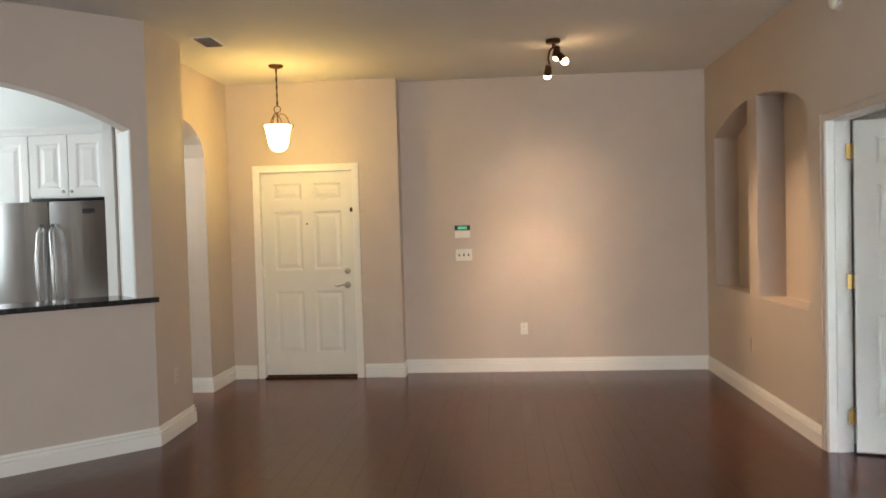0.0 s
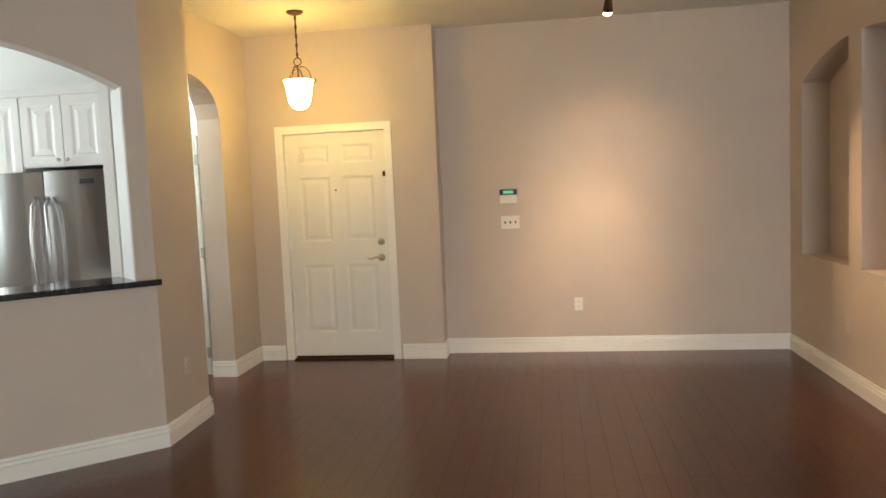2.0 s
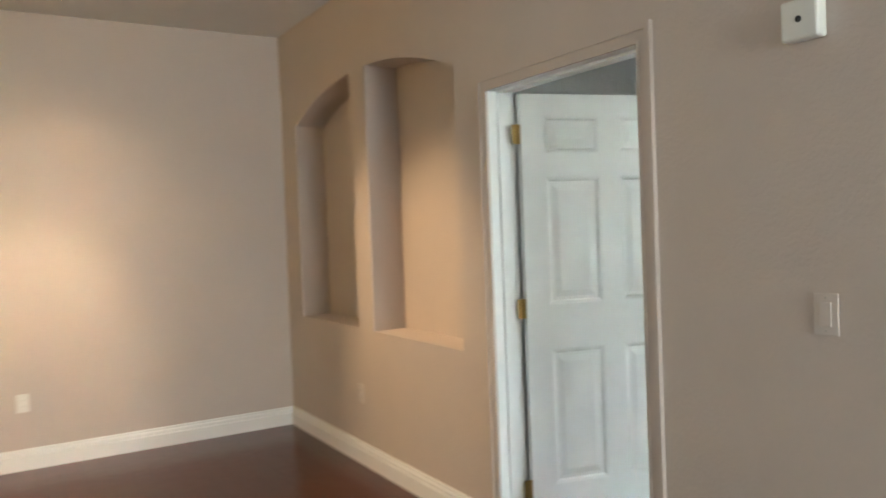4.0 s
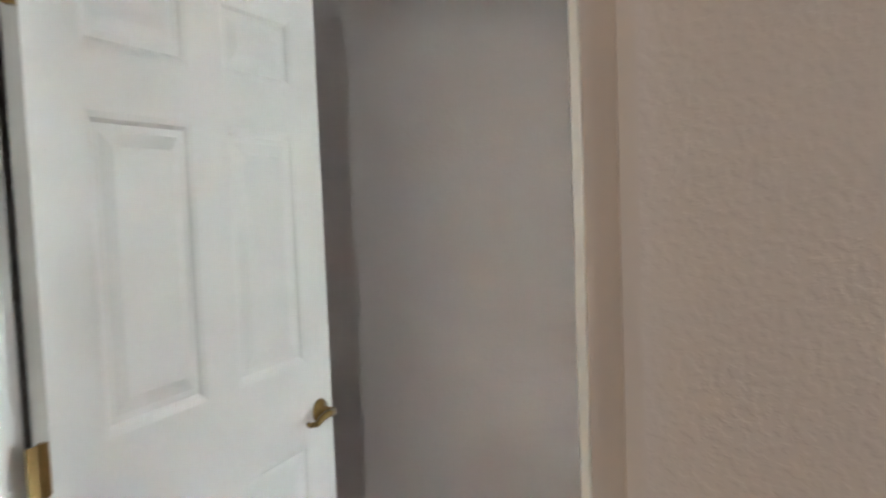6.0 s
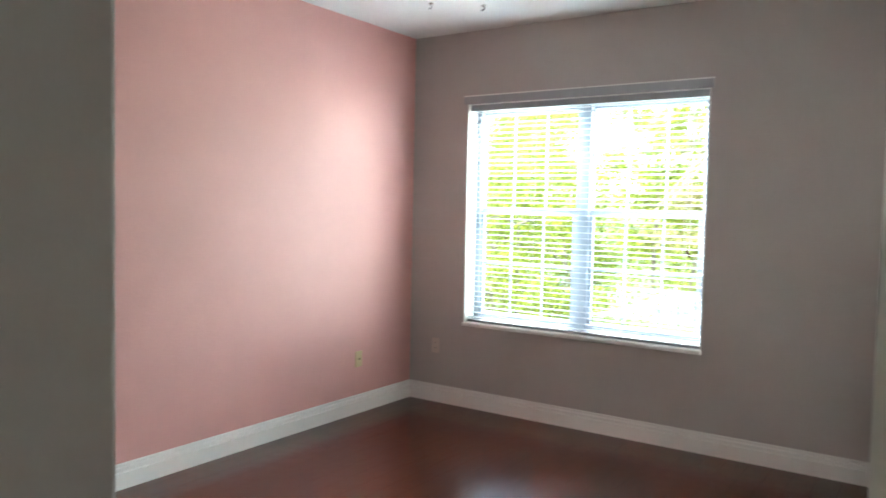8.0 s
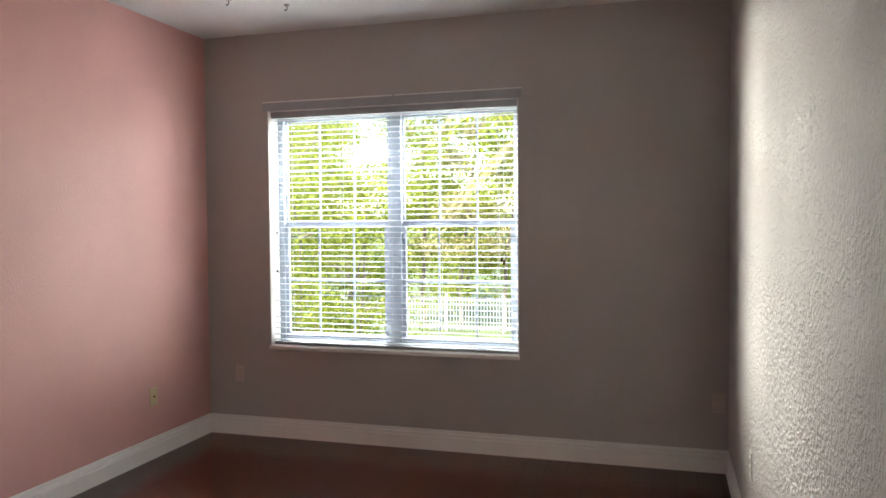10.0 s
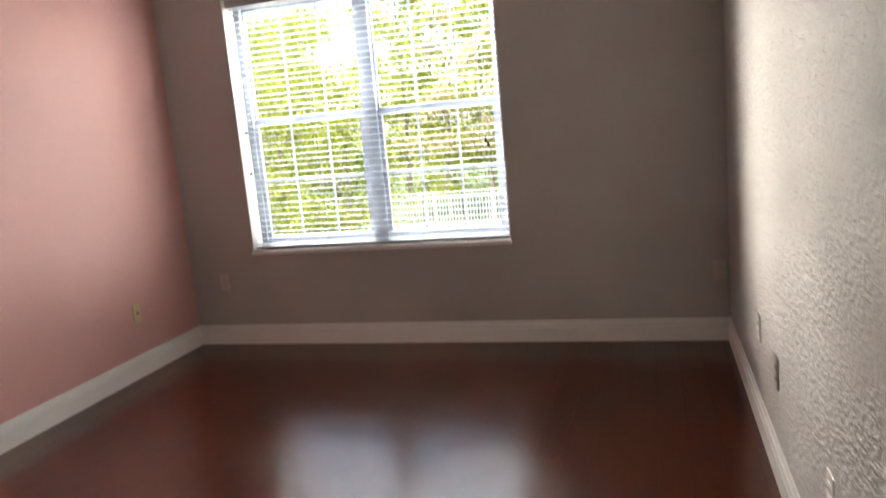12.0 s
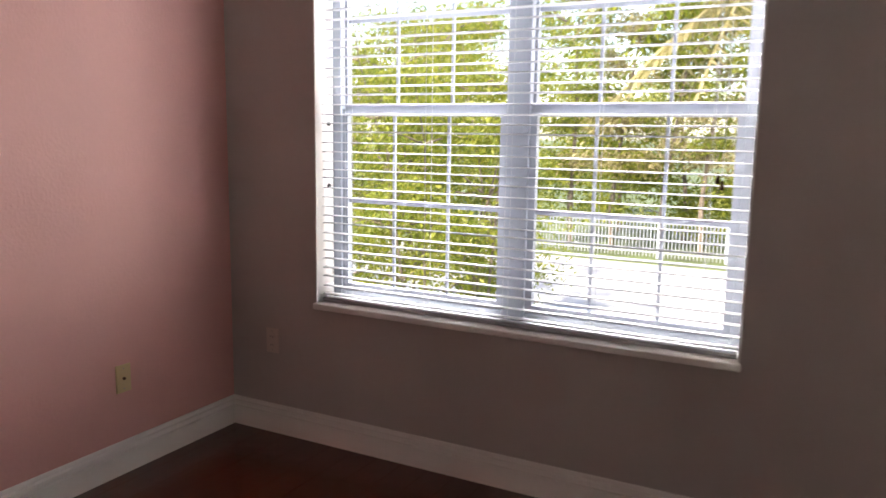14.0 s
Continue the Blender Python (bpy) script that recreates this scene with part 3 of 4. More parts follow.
# round detector high above the bedroom doorway
sd = thing("smoke_detector", pose(XR, 4.58, 2.72), "round white smoke detector high on the wall", "smoke detector")
part("base", lathe([(0.066, 0), (0.066, 0.012), (0.062, 0.016), (0, 0.016)], 28, m=Matrix.Rotation(radians(-90), 4, "Y")), M_BEIGE, sd, smooth=False)
part("cover", lathe([(0.056, 0.016), (0.056, 0.03), (0.048, 0.042), (0.02, 0.046), (0, 0.046)], 28, m=Matrix.Rotation(radians(-90), 4, "Y")), M_PLASTIC, sd, smooth=True)
# siren box high beside the bedroom door
sb = thing("siren_box", pose(XR, 3.25, 1.965, 0, 0, -90), "white alarm siren box high on the wall", "alarm siren")
bm = box(-0.055, 0.055, -0.045, 0, -0.055, 0.055, bevel=0.008)
part("housing", bm, M_PLASTIC, sb)
part("grille", lathe([(0.009, 0), (0.009, 0.002), (0.004, 0.003), (0, 0.001)], 14, m=Matrix.Translation((0, -0.045, 0.0)) @ Matrix.Rotation(radians(90), 4, "X")), M_DARK, sb)

# ---------- lamps ----------
pd = thing("pendant_lamp", pose(-1.585, 6.52, HC), "bronze pendant lamp with a lit frosted glass bowl", "pendant lamp")
part("canopy", lathe([(0.066, 0), (0.066, -0.006), (0.058, -0.018), (0.03, -0.028), (0.008, -0.032), (0, -0.032)], 28), M_BRONZE, pd, smooth=True)
part("stem", tube([(0, 0, -0.03), (0, 0, -0.36)], 0.0055, 10), M_BRONZE, pd)
for i in range(9):
    bm = bmesh.new()
    pts = [(0.008 * math.cos(a), 0, -0.05 - 0.035 * i + 0.02 * math.sin(a)) for a in (2 * math.pi * k / 10 for k in range(11))]
    tube(pts, 0.0022, 6, bm)
    c = part("chain_link", bm, M_BRONZE, pd)
    c.rotation_euler = (0, 0, radians(90 * (i % 2)))
ring = [(0.03 * math.cos(a), 0, -0.385 + 0.03 * math.sin(a)) for a in (2 * math.pi * k / 20 for k in range(21))]
part("ring", tube(ring, 0.004, 8), M_BRONZE, pd, smooth=True)
part("centre_rod", tube([(0, 0, -0.41), (0, 0, -0.53)], 0.006, 10), M_BRONZE, pd)
for k in range(3):
    a = 2 * math.pi * k / 3 + 0.4
    pts = [(r * math.cos(a), r * math.sin(a), z) for r, z in ((0.012, -0.43), (0.03, -0.42), (0.06, -0.43), (0.085, -0.46), (0.098, -0.50), (0.108, -0.53), (0.122, -0.545), (0.134, -0.53), (0.128, -0.515))]
    part("scroll_arm", tube(pts, 0.0045, 8), M_BRONZE, pd, smooth=True)
    part("scroll_arm_inner", tube([(r * math.cos(a + 0.9), r * math.sin(a + 0.9), z) for r, z in ((0.008, -0.44), (0.03, -0.45), (0.055, -0.48), (0.07, -0.52), (0.09, -0.535))], 0.004, 8), M_BRONZE, pd, smooth=True)
bowl = [(0.0, -0.755), (0.03, -0.752), (0.06, -0.735), (0.082, -0.70), (0.093, -0.65), (0.099, -0.59), (0.108, -0.55), (0.118, -0.53), (0.112, -0.53), (0.1, -0.56), (0.0, -0.57)]
part("shade", lathe(bowl, 32), M_SHADE, pd, "lit frosted amber glass bowl", smooth=True)

sp = thing("spot_lamp", pose(0.80, 6.06, HC), "dark bronze ceiling spot lamp with three lit heads", "spot lamp")
part("canopy", lathe([(0.06, 0), (0.06, -0.02), (0.05, -0.03), (0, -0.032)], 28), M_BRONZE, sp, smooth=True)
part("arm", tube([(0.0, 0, -0.03), (0.0, 0, -0.06), (-0.03, -0.01, -0.09), (-0.04, 0.0, -0.15), (-0.03, 0, -0.2)], 0.008, 10), M_BRONZE, sp, smooth=True)
AIM = ((-0.045, 0.0, -0.245, 0.64, 7.5, 0.7, 5.5, 46), (0.03, 0.04, -0.09, 0.78, 7.5, 0.9, 2.2, 84), (0.065, 0.0, -0.145, 2.5, 5.5, 0.75, 6.5, 56))
for x, y, z, tx, ty, tz, watts, cone in AIM:
    aim = look((x, y, z), (tx - 0.80, ty - 6.06, tz - HC))
    hdm = aim @ Matrix.Rotation(math.pi, 4, "X")
    head = part("head", lathe([(0.018, -0.05), (0.026, -0.04), (0.03, 0.0), (0.036, 0.03), (0.034, 0.03), (0.028, 0.012), (0, 0.008)], 20, m=hdm), M_BRONZE, sp, smooth=True)
    part("bulb", lathe([(0.027, 0.012), (0.027, 0.04), (0.024, 0.055), (0.012, 0.064), (0, 0.066)], 18, m=hdm), M_BULB, head, "lit halogen bulb", smooth=True)
    part("knuckle", tube([(x, y, z + 0.02), (x * 0.6, y * 0.6, z + 0.06)], 0.007, 8), M_BRONZE, sp)
    eye = aim @ Vector((0, 0, -0.08))
    lamp("spot_light", "SPOT", look((0.80 + eye.x, 6.06 + eye.y, HC + eye.z), (tx, ty, tz)), watts, (1, 0.62, 0.36), cone=cone, blend=1.0)

# ceiling vent
vt = thing("ceiling_vent", pose(-1.83, 5.61, HC), "dark slatted air vent in the living room ceiling", "air vent")
bm = bmesh.new()
for x0, x1, y0, y1 in ((-0.085, -0.07, -0.15, 0.15), (0.07, 0.085, -0.15, 0.15), (-0.07, 0.07, -0.15, -0.135), (-0.07, 0.07, 0.135, 0.15)):
    box(x0, x1, y0, y1, -0.008, 0, bm=bm)
part("frame", bm, M_TRIM, vt)
part("backing", box(-0.07, 0.07, -0.135, 0.135, -0.003, 0), M_DARK, vt)
for i in range(7):
    bm = box(-0.068, 0.068, -0.013, 0.013, -0.0008, 0.0008)
    s = part("slat", bm, M_CASE, vt)
    s.matrix_basis = pose(0, -0.117 + i * 0.039, -0.008, 40)
# small ceiling hooks in the bedroom
for x, y in ((5.294, 0.473), (5.024, 0.267), (4.504, 0.445)):
    hk = thing("ceiling_hook", pose(x, y, HB), "small dark metal hook in the bedroom ceiling", "ceiling hook", "hooks in the ceiling")
    part("base", lathe([(0.018, 0), (0.018, -0.006), (0.006, -0.012), (0, -0.012)], 14), M_NICKEL, hk)
    part("hook", tube([(0, 0, -0.01), (0, 0, -0.025), (0.01, 0, -0.035), (0.018, 0, -0.028)], 0.003, 6), M_DARK, hk)

# ---------- kitchen seen through the pass-through ----------
bm = prism([(-0.02, -0.05), (3.2, -0.05), (3.2, 0.38), (0.13, 0.38), (0.13, 0.17), (0.118, 0.16), (0.118, -0.0), (-0.02, -0.0)], SZ, SZ + 0.035, lambda u, v, w: diag(u, w, v))
tagged(part("counter", bm, M_GRANITE), "polished black granite bar counter on the half wall", "counter")

fr = thing("refrigerator", pose(-3.078, 5.5, 0), "stainless french-door refrigerator with black sides", "refrigerator")
part("cabinet", box(-0.455, 0.455, 0.06, 0.70, 0.02, 1.715, bevel=0.008), M_DARK, fr, "black refrigerator case")
for s in (-1, 1):
    x0, x1 = (-0.455, -0.004) if s < 0 else (0.004, 0.455)
    bm = bmesh.new()
    n = 10
    pts = [(x0 + (x1 - x0) * i / n, -0.02 - 0.02 * math.sin(math.pi * i / n)) for i in range(n + 1)]
    prism(pts + [(x1, 0.05), (x0, 0.05)], 0.72, 1.735, flat, bm)
    d = part("door", bm, M_STEEL, fr, "curved stainless door")
    hx2 = 0.045 * s
    bar = part("door_handle", tube([(hx2, -0.045, 0.80), (hx2 + 0.004 * s, -0.085, 0.86), (hx2 + 0.018 * s, -0.098, 1.1), (hx2 + 0.018 * s, -0.098, 1.3), (hx2 + 0.004 * s, -0.085, 1.5), (hx2, -0.045, 1.56)], 0.013, 12), M_STEEL, d, "tall curved steel handle", smooth=True)
part("drawer", box(-0.455, 0.455, -0.035, 0.05, 0.08, 0.70, bevel=0.01), M_STEEL, fr, "stainless freezer drawer")
part("badge", box(0.28, 0.37, -0.042, -0.024, 1.64, 1.675), M_DARK, fr, "small dark maker's badge")


def cabinet(name, x0, x1, z0, z1, doors, y, label):
    c = thing(name, pose(0, y, 0), label, "cabinet", "kitchen cabinets")
    part("body", box(x0, x1, 0.02, 0.66, z0, z1), M_CAB, c)
    for i in range(doors):
        a = x0 + (x1 - x0) * i / doors + 0.004
        b = x0 + (x1 - x0) * (i + 1) / doors - 0.004
        bm = bmesh.new()
        for q in ((a, a + 0.055, z0 + 0.01, z1 - 0.01), (b - 0.055, b, z0 + 0.01, z1 - 0.01), (a + 0.055, b - 0.055, z0 + 0.01, z0 + 0.065), (a + 0.055, b - 0.055, z1 - 0.065, z1 - 0.01)):
            box(q[0], q[1], 0, 0.02, q[2], q[3], bm=bm)
        panel_face(a + 0.055, b - 0.055, z0 + 0.065, z1 - 0.065, 0.0, 1, bm)
        d = part("door", bm, M_CAB, c)
        kx = b - 0.03 if i % 2 == 0 else a + 0.03
        part("knob", lathe([(0.005, 0), (0.005, 0.012), (0.013, 0.018), (0.012, 0.026), (0, 0.028)], 14, m=Matrix.Translation((kx, 0, z0 + 0.045)) @ Matrix.Rotation(radians(90), 4, "X")), M_NICKEL, d, "small nickel knob", smooth=True)
    return c


cabinet("wall_cabinet", -3.245, -2.625, 1.765, 2.25, 2, 5.52, "white raised-panel cabinet above the refrigerator")
cabinet("wall_cabinet", -4.6, -3.25, 1.40, 2.25, 3, 5.52, "white raised-panel wall cabinets beside the refrigerator")
tagged(part("crown_moulding", sweep([(0, 0), (0.02, 0), (0.03, 0.02), (0.055, 0.045), (0.06, 0.062), (0, 0.062)], [(-2.625, 5.535, 2.25), (-4.6, 5.535, 2.25)]), M_CAB), "white crown moulding on top of the kitchen cabinets", "moulding", kind="structure")
bc = thing("base_cabinet", pose(0, 5.52, 0), "white kitchen base cabinet beside the refrigerator", "cabinet", "kitchen cabinets")
part("body", box(-4.6, -3.545, 0.02, 0.66, 0, 0.88), M_CAB, bc)
part("worktop", box(-4.62, -3.54, -0.02, 0.66, 0.88, 0.915, bevel=0.006), M_GRANITE, bc, "black granite worktop")
mw = thing("microwave", pose(-3.87, 5.62, 0.915), "black microwave oven on the kitchen counter", "microwave")
part("case", box(-0.3, 0.3, 0, 0.4, 0.008, 0.36, bevel=0.008), M_DARK, mw)
part("door", box(-0.29, 0.14, -0.02, 0.0, 0.02, 0.35, bevel=0.006), M_GRANITE, mw)
part("door_handle", tube([(0.12, -0.02, 0.06), (0.12, -0.05, 0.09), (0.12, -0.05, 0.28), (0.12, -0.02, 0.31)], 0.009, 8), M_STEEL, mw)

# white door in the passage behind the arch
structure("wall_passage", box(-5.4, AX - 0.2, 6.78, 6.88, 0, HC), M_KITCHEN, "white wall at the end of the passage")
pdoor = six_panel_door("door_passage", pose(AX - 0.235, 6.775, 0, 0, 0, 180), 0.76, 2.03, "closed white door in the passage behind the arch")
for z in (0.2, 1.05, 1.83):
    hinge(pdoor, -0.008, 0.046, z, M_NICKEL)
part("head_casing", box(-0.04, 0.83, 0, 0.02, 2.04, 2.11, bevel=0.004), M_TRIM, pdoor)

# ---------- the bedroom window ----------
GYP = YW - 0.16           # plane of the sashes
wd = thing("window_1", Matrix(), "white vinyl double window with divided panes", "window", kind="structure")
tagged(part("window_reveal", merge(merge(box(W0, W0 + 0.006, YW - 0.24, YW + 0.001, WZ0, WZ1), box(W1 - 0.006, W1, YW - 0.24, YW + 0.001, WZ0, WZ1)), box(W0 + 0.006, W1 - 0.006, YW - 0.24, YW + 0.001, WZ1 - 0.006, WZ1)), M_TRIM, wd), "white painted window reveal")
part("window_sill", box(W0 - 0.004, W1 + 0.004, YW - 0.24, YW + 0.022, WZ0 - 0.012, WZ0 + 0.016, bevel=0.006), M_TRIM, wd, "white marble sill")
bm = bmesh.new()
z0, z1 = WZ0 + 0.016, WZ1 - 0.006
for a, b, c, d in ((W0 + 0.006, W0 + 0.05, z0, z1), (W1 - 0.05, W1 - 0.006, z0, z1), (4.558, 4.655, z0, z1), (W0 + 0.05, 4.558, z0, z0 + 0.045), (4.655, W1 - 0.05, z0, z0 + 0.045), (W0 + 0.05, 4.558, z1 - 0.03, z1), (4.655, W1 - 0.05, z1 - 0.03, z1)):
    box(a, b, GYP - 0.05, GYP + 0.035, c, d, bevel=0.004, bm=bm)
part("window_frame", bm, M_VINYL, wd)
for a, b in ((W0 + 0.05, 4.558), (4.655, W1 - 0.05)):
    for lo, hi, y in ((z0 + 0.045, 1.495, GYP + 0.01), (1.495, z1 - 0.03, GYP - 0.015)):
        bm = bmesh.new()
        low = hi == 1.495
        s = 0.028 if low else 0.012
        box(a, a + s, y - 0.014, y + 0.014, lo, hi, bm=bm)
        box(b - s, b, y - 0.014, y + 0.014, lo, hi, bm=bm)
        box(a + s, b - s, y - 0.014, y + 0.014, lo, lo + (0.03 if low else 0.022), bm=bm)
        box(a + s, b - s, y - 0.014, y + 0.014, hi - 0.03, hi, bm=bm)
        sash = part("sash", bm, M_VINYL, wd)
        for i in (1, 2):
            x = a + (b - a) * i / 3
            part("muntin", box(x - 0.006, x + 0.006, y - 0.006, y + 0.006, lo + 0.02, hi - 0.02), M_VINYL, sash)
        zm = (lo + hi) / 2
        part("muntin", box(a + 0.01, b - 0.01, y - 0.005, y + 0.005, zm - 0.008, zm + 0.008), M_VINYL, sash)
        g = part("pane", box(a + s, b - s, y - 0.002, y + 0.002, lo + 0.02, hi - 0.02), M_GLASS, sash, "clear glass pane")
        g.visible_shadow = False

# blind: headrail, slats, bottom rail, cords
bl = thing("window_blind", Matrix(), "white horizontal blind lowered with open slats", "window blind")
YB = YW - 0.055
part("headrail", box(W0 + 0.012, W1 - 0.012, YB - 0.03, YB + 0.03, WZ1 - 0.05, WZ1 - 0.008), M_SLAT, bl)
part("valance", box(W0 - 0.02, W1 + 0.03, YW + 0.003, YW + 0.014, WZ1 - 0.004, WZ1 + 0.052, bevel=0.003), M_SLAT, bl, "moulded white valance")
for a, b in ((W0 - 0.022, 4.55), (4.565, W1 + 0.032)):
    part("valance_edge", box(a, b, YW + 0.003, YW + 0.016, WZ1 + 0.0525, WZ1 + 0.06, bevel=0.002), M_TRIM, bl, "bright thin top edge")
ns = 40
zs0, zs1 = WZ0 + 0.052, WZ1 - 0.06
prof = [(-0.0195 + 0.039 * i / 6, 0.003 * math.sin(math.pi * i / 6)) for i in range(7)]
bm = prism(prof + [(u, v - 0.0022) for u, v in prof[::-1]], W0 + 0.014, W1 - 0.014, lambda u, v, w: (w, u, v))
first = part("slat", bm, M_SLAT, bl)
first.location = (0, YB, zs0)
for i in range(1, ns):
    s = new("slat", first.data)
    s.parent = bl
    s.location = (0, YB, zs0 + (zs1 - zs0) * i / (ns - 1))
    s.rotation_euler = (radians(random.uniform(-2, 2) + 2), radians(random.uniform(-0.05, 0.05)), 0)
part("bottom_rail", box(W0 + 0.014, W1 - 0.014, YB - 0.024, YB + 0.024, WZ0 + 0.018, WZ0 + 0.036, bevel=0.004), M_SLAT, bl)
for f in (0.08, 0.3, 0.5, 0.7, 0.92):
    x = W0 + (W1 - W0) * f
    for dy in (-0.026, 0.026):
        part("cord", tube([(x, YB + dy, WZ0 + 0.03), (x, YB + dy, WZ1 - 0.02)], 0.0009, 5), M_SLAT, bl)
    part("cord_button", lathe([(0.006, 0), (0.006, 0.004), (0, 0.005)], 10, m=Matrix.Translation((x, YB + 0.024, WZ0 + 0.027)) @ Matrix.Rotation(radians(-90), 4, "X")), M_SLAT, bl)
part("pull_cord", tube([(W0 + 0.1, YB + 0.03, WZ1 - 0.03), (W0 + 0.1, YB + 0.032, 1.25)], 0.0012, 5), M_SLAT, bl)
for dx, z in ((0.0, 1.235), (0.014, 1.255)):
    part("tassel", lathe([(0.003, 0.018), (0.006, 0.008), (0.009, -0.012), (0, -0.014)], 12, m=Matrix.Translation((W0 + 0.1 + dx, YB + 0.034, z))), M_BRONZE, bl, "small dark wooden tassel", smooth=True)
for z in (1.16, 1.43):
    tagged(part("screw_hole", lathe([(0.009, 0), (0.009, 0.008), (0, 0.009)], 12, m=Matrix.Translation((W1 - 0.006, YW - 0.09, z)) @ Matrix.Rotation(radians(-90), 4, "Y")), M_DARK, wd), "dark screw in the reveal")

# ---------- outside, one storey below ----------
GZ = -3.0
tagged(part("ground", box(-400, 400, -800, 400, GZ - 0.3, GZ), M_GRASS), "green lawn round the house", "ground", kind="structure")
tagged(part("road", box(-200, 200, -24, -14.5, GZ - 0.2, GZ + 0.01), M_ROAD), "pale sunlit concrete driveway", "road", kind="structure")

fence = thing("fence", pose(0, -25.5, GZ), "grey metal picket fence along the driveway", "fence")
pk = part("picket", box(-0.012, 0.012, -0.012, 0.012, 0.05, 1.45), M_FENCE, fence)
pk.location = (2, 0, 0)
for i in range(1, 110):
    s = new("picket", pk.data)
    s.parent = fence
    s.location = (2 + 0.13 * i, 0, 0)
for z in (0.2, 1.3):
    part("rail", box(1.9, 16.4, -0.02, 0.02, z, z + 0.05), M_FENCE, fence)
for i in range(7):
    part("post", box(1.9 + 2.4 * i, 1.98 + 2.4 * i, -0.04, 0.04, 0, 1.55, bevel=0.006), M_FENCE, fence)


def leaf_mesh(centres, sizes, droop, seed, slim=0.3):
    rng = np.random.default_rng(seed)
    n = len(centres)
    d = rng.normal(size=(n, 3))
    d[:, 2] -= droop
    d /= np.linalg.norm(d, axis=1)[:, None]
    s = np.cross(d, rng.normal(size=(n, 3)))
    s /= np.linalg.norm(s, axis=1)[:, None]
    ln = sizes[:, None]
    a = centres
    v = np.stack([a, a + d * ln * 0.45 + s * ln * slim * 0.5, a + d * ln, a + d * ln * 0.45 - s * ln * slim * 0.5], axis=1).reshape(-1, 3)
    me = bpy.data.meshes.new("crown")
    me.from_pydata(v.tolist(), [], np.arange(4 * n).reshape(-1, 4).tolist())
    return me


def tree(x, y, height, spread, seed, leaves, label, material=M_LEAF, stems=1, low=0.15, leaf=0.16, droop=0.8):
    rng = np.random.default_rng(seed)
    t = thing("tree", pose(x, y, GZ), label, "tree", "trees outside the window")
    bm = bmesh.new()
    tips = []
    for k in range(stems):
        lean = rng.normal(size=2) * 0.12 * height
        base = rng.normal(size=2) * 0.25 * (stems > 1)
        line = [Vector((base[0] + lean[0] * f * f + rng.normal() * 0.05, base[1] + lean[1] * f * f + rng.normal() * 0.05, height * 0.9 * f)) for f in np.linspace(0, 1, 8)]
        r0 = 0.11 if stems == 1 else 0.035
        tube(line, r0, 7, bm, radii=[r0 * (1 - 0.85 * f) for f in np.linspace(0, 1, 8)])
        for b in range(int(26 / stems ** 0.5)):
            f = rng.uniform(low, 1)
            p = line[int(f * 7)]
            a = rng.uniform(0, 2 * math.pi)
            ln = spread * rng.uniform(0.35, 1) * (1.15 - 0.5 * f)
            q = p + Vector((math.cos(a) * ln, math.sin(a) * ln, ln * rng.uniform(-0.1, 0.6)))
            mid = (p + q) / 2 + Vector((0, 0, ln * 0.12))
            tube([p, mid, q], 0.02, 5, bm, radii=[0.022, 0.014, 0.005])
            tips += [tuple(p.lerp(q, g)) for g in (0.45, 0.7, 0.9, 1.0)]
    part("trunk", bm, M_BARK, t, "grey branching trunk")
    tips = np.array(tips)
    pick = tips[rng.integers(0, len(tips), leaves)]
    c = pick + rng.normal(size=(leaves, 3)) * np.array([0.3, 0.3, 0.24]) * spread * 0.42
    me = leaf_mesh(c, rng.uniform(0.5, 1.2, leaves) * leaf, droop, seed)
    me.materials.append(material)
    cr = new("crown", me)
    cr.parent = t
    return t


rt = random.Random(4)
for i, (x, y, h, s) in enumerate(((8.9, -8.2, 6.6, 1.5), (10.6, -9.5, 7.2, 1.8), (12.4, -10.5, 7.8, 1.9), (14.8, -11.5, 8.2, 2.0), (10.4, -12.8, 8.6, 1.9), (17.5, -13.5, 8.8, 2.1), (12.6, -14.0, 9.0, 2.0))):
    tree(x, y, h, s, 20 + i, 15000, "feathery yellow-green tree with thin stems", stems=4, leaf=0.125)
for i, (x, y, h, s) in enumerate(((11.2, -26.6, 13.0, 2.6), (7.9, -26.8, 13.6, 2.8), (4.6, -26.9, 13.0, 2.6))):
    tree(x, y, h, s, 60 + i, 9000, "tall sparse tree with pale dry foliage", M_LEAF2, stems=1, low=0.35, leaf=0.24)
for i, (x, y, h, s) in enumerate(((9.4, -27.2, 11.5, 2.6), (13.2, -27.8, 12.0, 2.8), (6.2, -27.6, 11.0, 2.6))):
    tree(x, y, h, s, 75 + i, 12000, "slender leafy tree behind the picket fence", stems=1, low=0.2, leaf=0.22)
for i, x in enumerate((-2, 2, 5.5, 9, 12.5, 16, 20, 24, 28)):
    tree(x, -30 - 3 * (i % 3), 9.6 + 1.0 * (i * 7 % 4), 3.4, 90 + i, 6000, "distant leafy tree beyond the fence", stems=1, low=0.1, leaf=0.34)


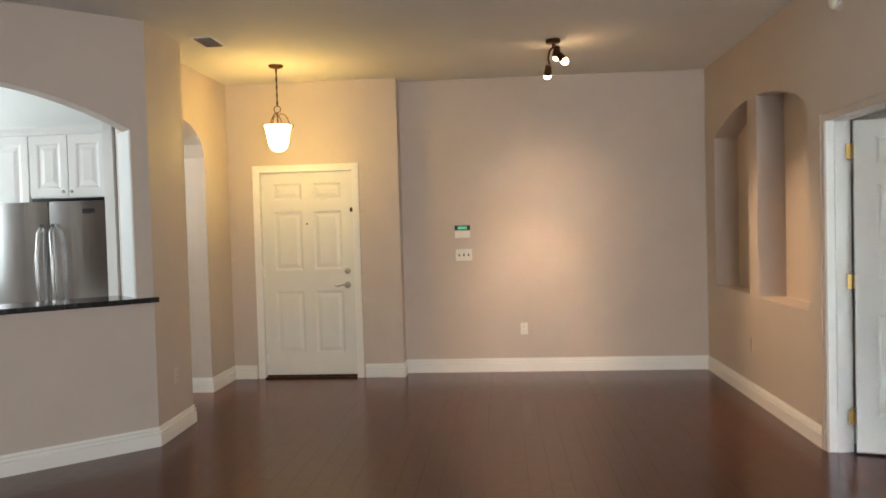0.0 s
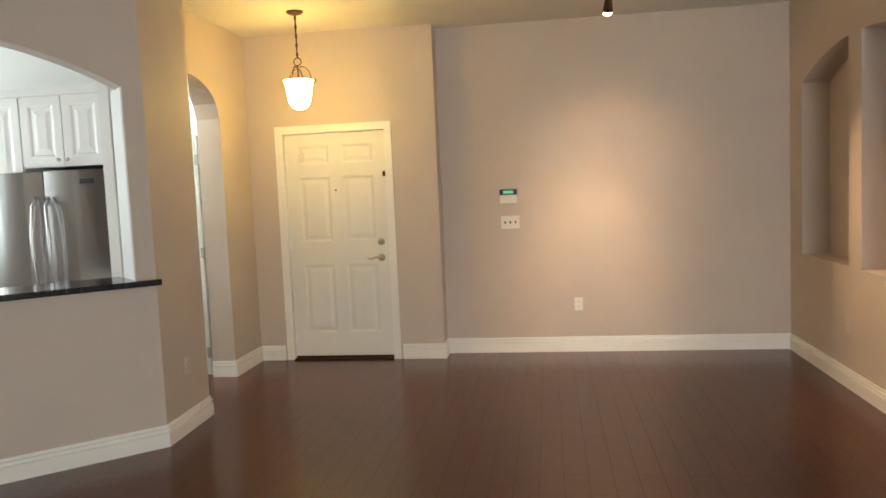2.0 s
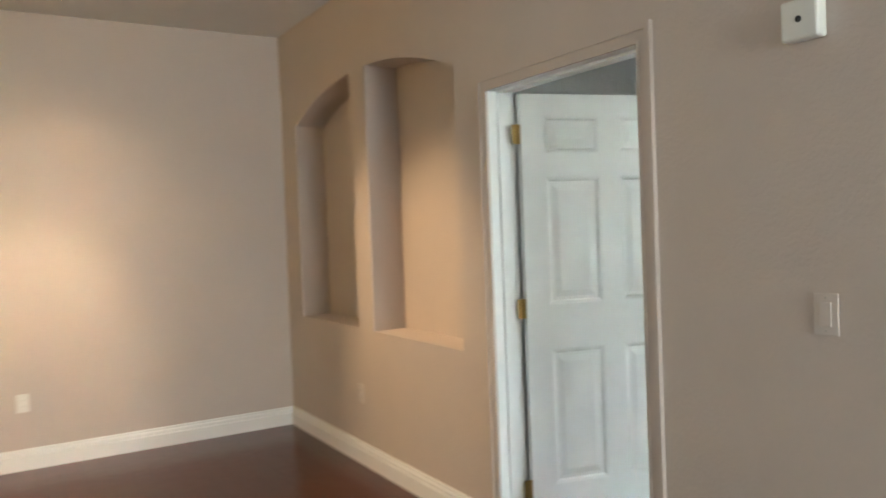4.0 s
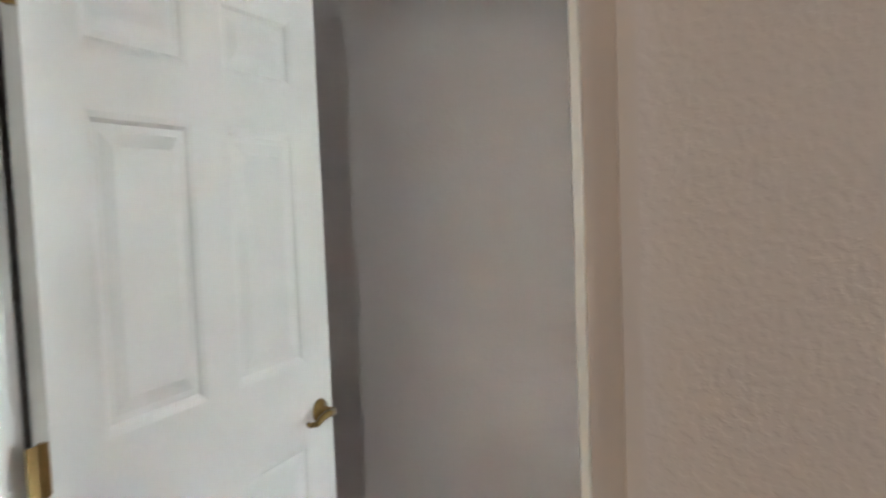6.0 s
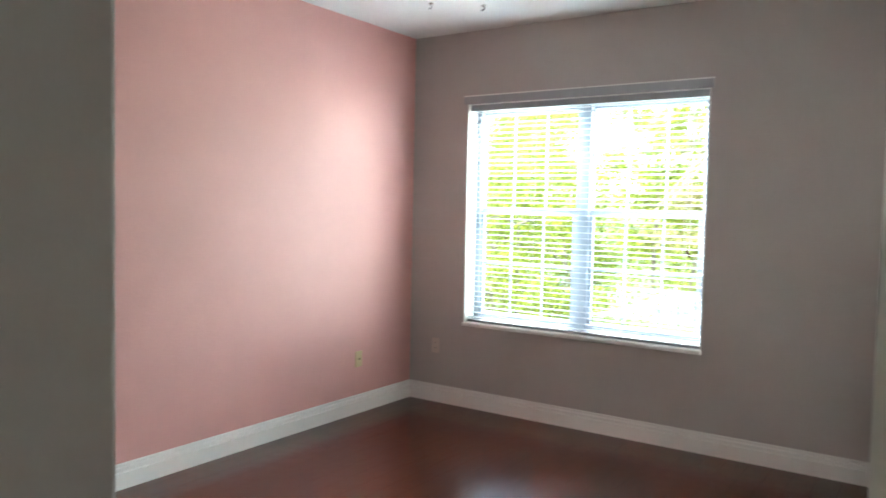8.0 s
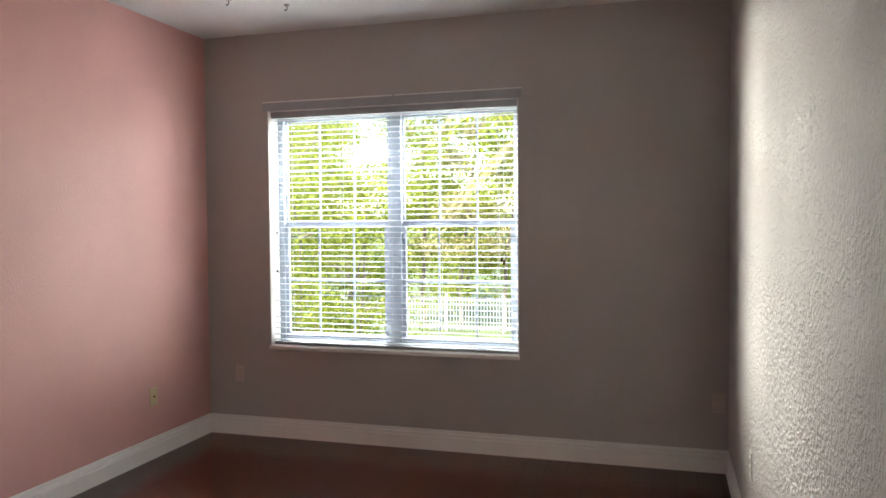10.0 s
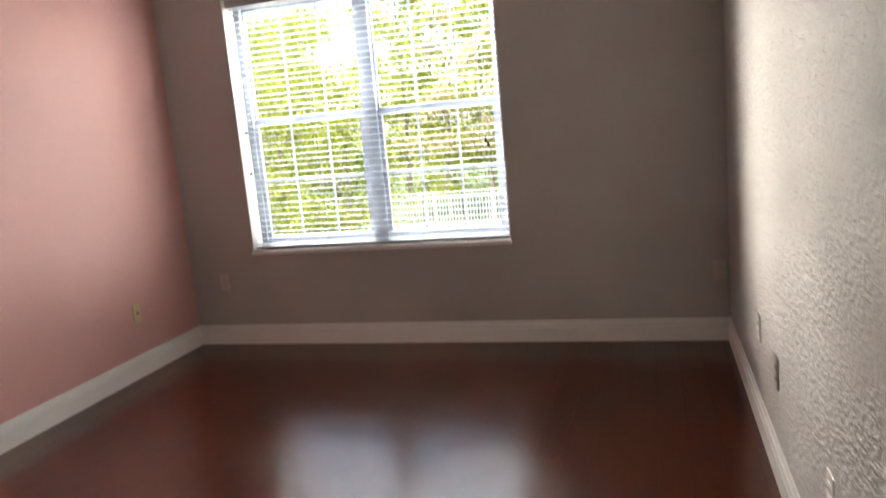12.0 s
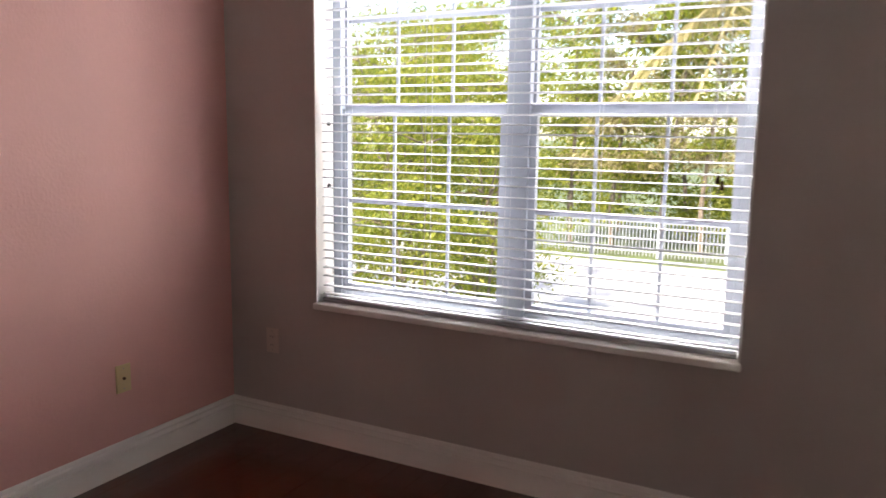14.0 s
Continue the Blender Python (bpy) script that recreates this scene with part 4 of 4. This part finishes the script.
def palm(x, y, height, seed, label):
    rng = np.random.default_rng(seed)
    t = thing("palm_tree", pose(x, y, GZ), label, "palm tree")
    part("trunk", tube([(0.05 * math.sin(f * 5), 0, height * f) for f in np.linspace(0, 1, 12)], 0.13, 10, radii=[0.14 - 0.03 * f for f in np.linspace(0, 1, 12)]), M_BARK, t)
    for k in range(26):
        a = 2 * math.pi * k / 26 + rng.uniform(-0.15, 0.15)
        up = rng.uniform(-0.3, 0.9)
        ln = rng.uniform(1.7, 2.4)
        v, f = [], []
        spine = [(ln * u * math.cos(a), ln * u * math.sin(a), height + ln * (up * u - (0.55 + 0.3 * up) * u * u * 1.4)) for u in np.linspace(0, 1, 26)]
        for i, p in enumerate(spine[3:]):
            for sgn in (-1, 1):
                wl = 0.55 * math.sin(math.pi * min((i + 3) / 26 + 0.12, 1)) + 0.08
                side = Vector((-math.sin(a), math.cos(a), 0)) * sgn * wl
                tip = Vector(p) + side * 0.75 + Vector((math.cos(a) * 0.3, math.sin(a) * 0.3, -0.45)) * wl
                b = Vector(p)
                al = Vector((math.cos(a), math.sin(a), -0.3)) * 0.028
                n = len(v)
                v += [tuple(b - al), tuple(b + al), tuple(tip)]
                f.append((n, n + 1, n + 2))
        for p, q in zip(spine, spine[1:]):
            n = len(v)
            w = Vector((-math.sin(a), math.cos(a), 0)) * 0.012
            v += [tuple(Vector(p) - w), tuple(Vector(p) + w), tuple(Vector(q) + w), tuple(Vector(q) - w)]
            f.append((n, n + 1, n + 2, n + 3))
        me = bpy.data.meshes.new("frond")
        me.from_pydata(v, [], f)
        me.materials.append(M_LEAF2 if k % 3 else M_LEAF)
        fr2 = new("frond", me)
        fr2.parent = t
    return t


palm(3.95, -5.5, 6.0, 5, "palm tree with drooping straw-green fronds")

# ---------- floor boards, laid along the rooms ----------
BW = 0.125
board_meshes = {}


def board_mesh(w, ln):
    key = (round(w, 3), round(ln, 3))
    if key not in board_meshes:
        c, d = 0.0006, 0.0006
        v = []
        for ins, z in ((0.0002, -0.012), (0.0002, -d), (c, 0.0)):
            v += [(ins, ins, z), (w - ins, ins, z), (w - ins, ln - ins, z), (ins, ln - ins, z)]
        f = [(8, 9, 10, 11)]
        for a in (0, 4):
            for k in range(4):
                f.append((a + k, a + (k + 1) % 4, a + 4 + (k + 1) % 4, a + 4 + k))
        board_meshes[key] = (v, f)
    return key


def lay(parent, x0, x1, y0, y1, single, seed):
    """Boards along y; those for which single(x, y) holds are objects of their own, the rest are joined."""
    rng = random.Random(seed)
    made, jv, jf = {}, [], []
    x = x0
    while x < x1 - 0.01:
        w = min(BW, x1 - x)
        y = y0 - rng.choice((0.0, 0.3, 0.6, 0.9))
        while y < y1 - 0.01:
            a, b = max(y, y0), min(y + 1.2, y1)
            y += 1.2
            if b - a < 0.02:
                continue
            key = board_mesh(w, b - a)
            v, f = board_meshes[key]
            if single(x, a):
                if key not in made:
                    me = bpy.data.meshes.new("board")
                    me.from_pydata(v, [], f)
                    me.materials.append(M_FLOOR)
                    made[key] = me
                ob = new("board", made[key])
                ob.parent = parent
                ob.location = (x, a, 0)
            else:
                n = len(jv)
                jv += [(p[0] + x, p[1] + a, p[2]) for p in v]
                jf += [tuple(i + n for i in q) for q in f]
        x += w
    if jv:
        me = bpy.data.meshes.new("boards")
        me.from_pydata(jv, [], jf)
        me.materials.append(M_FLOOR)
        ob = new("boards", me)
        ob.parent = parent
        tagged(ob, "dark cherry boards farther off", kind="stuff")


lay(bpy.data.objects["floor_bedroom"], XR + 0.06, XP, YW, YH, lambda x, y: True, 3)
lay(bpy.data.objects["floor_living"], -5.4, XR + 0.06, -2.6, YD + 0.21, lambda x, y: x > -2.2 and y > 1.2, 5)
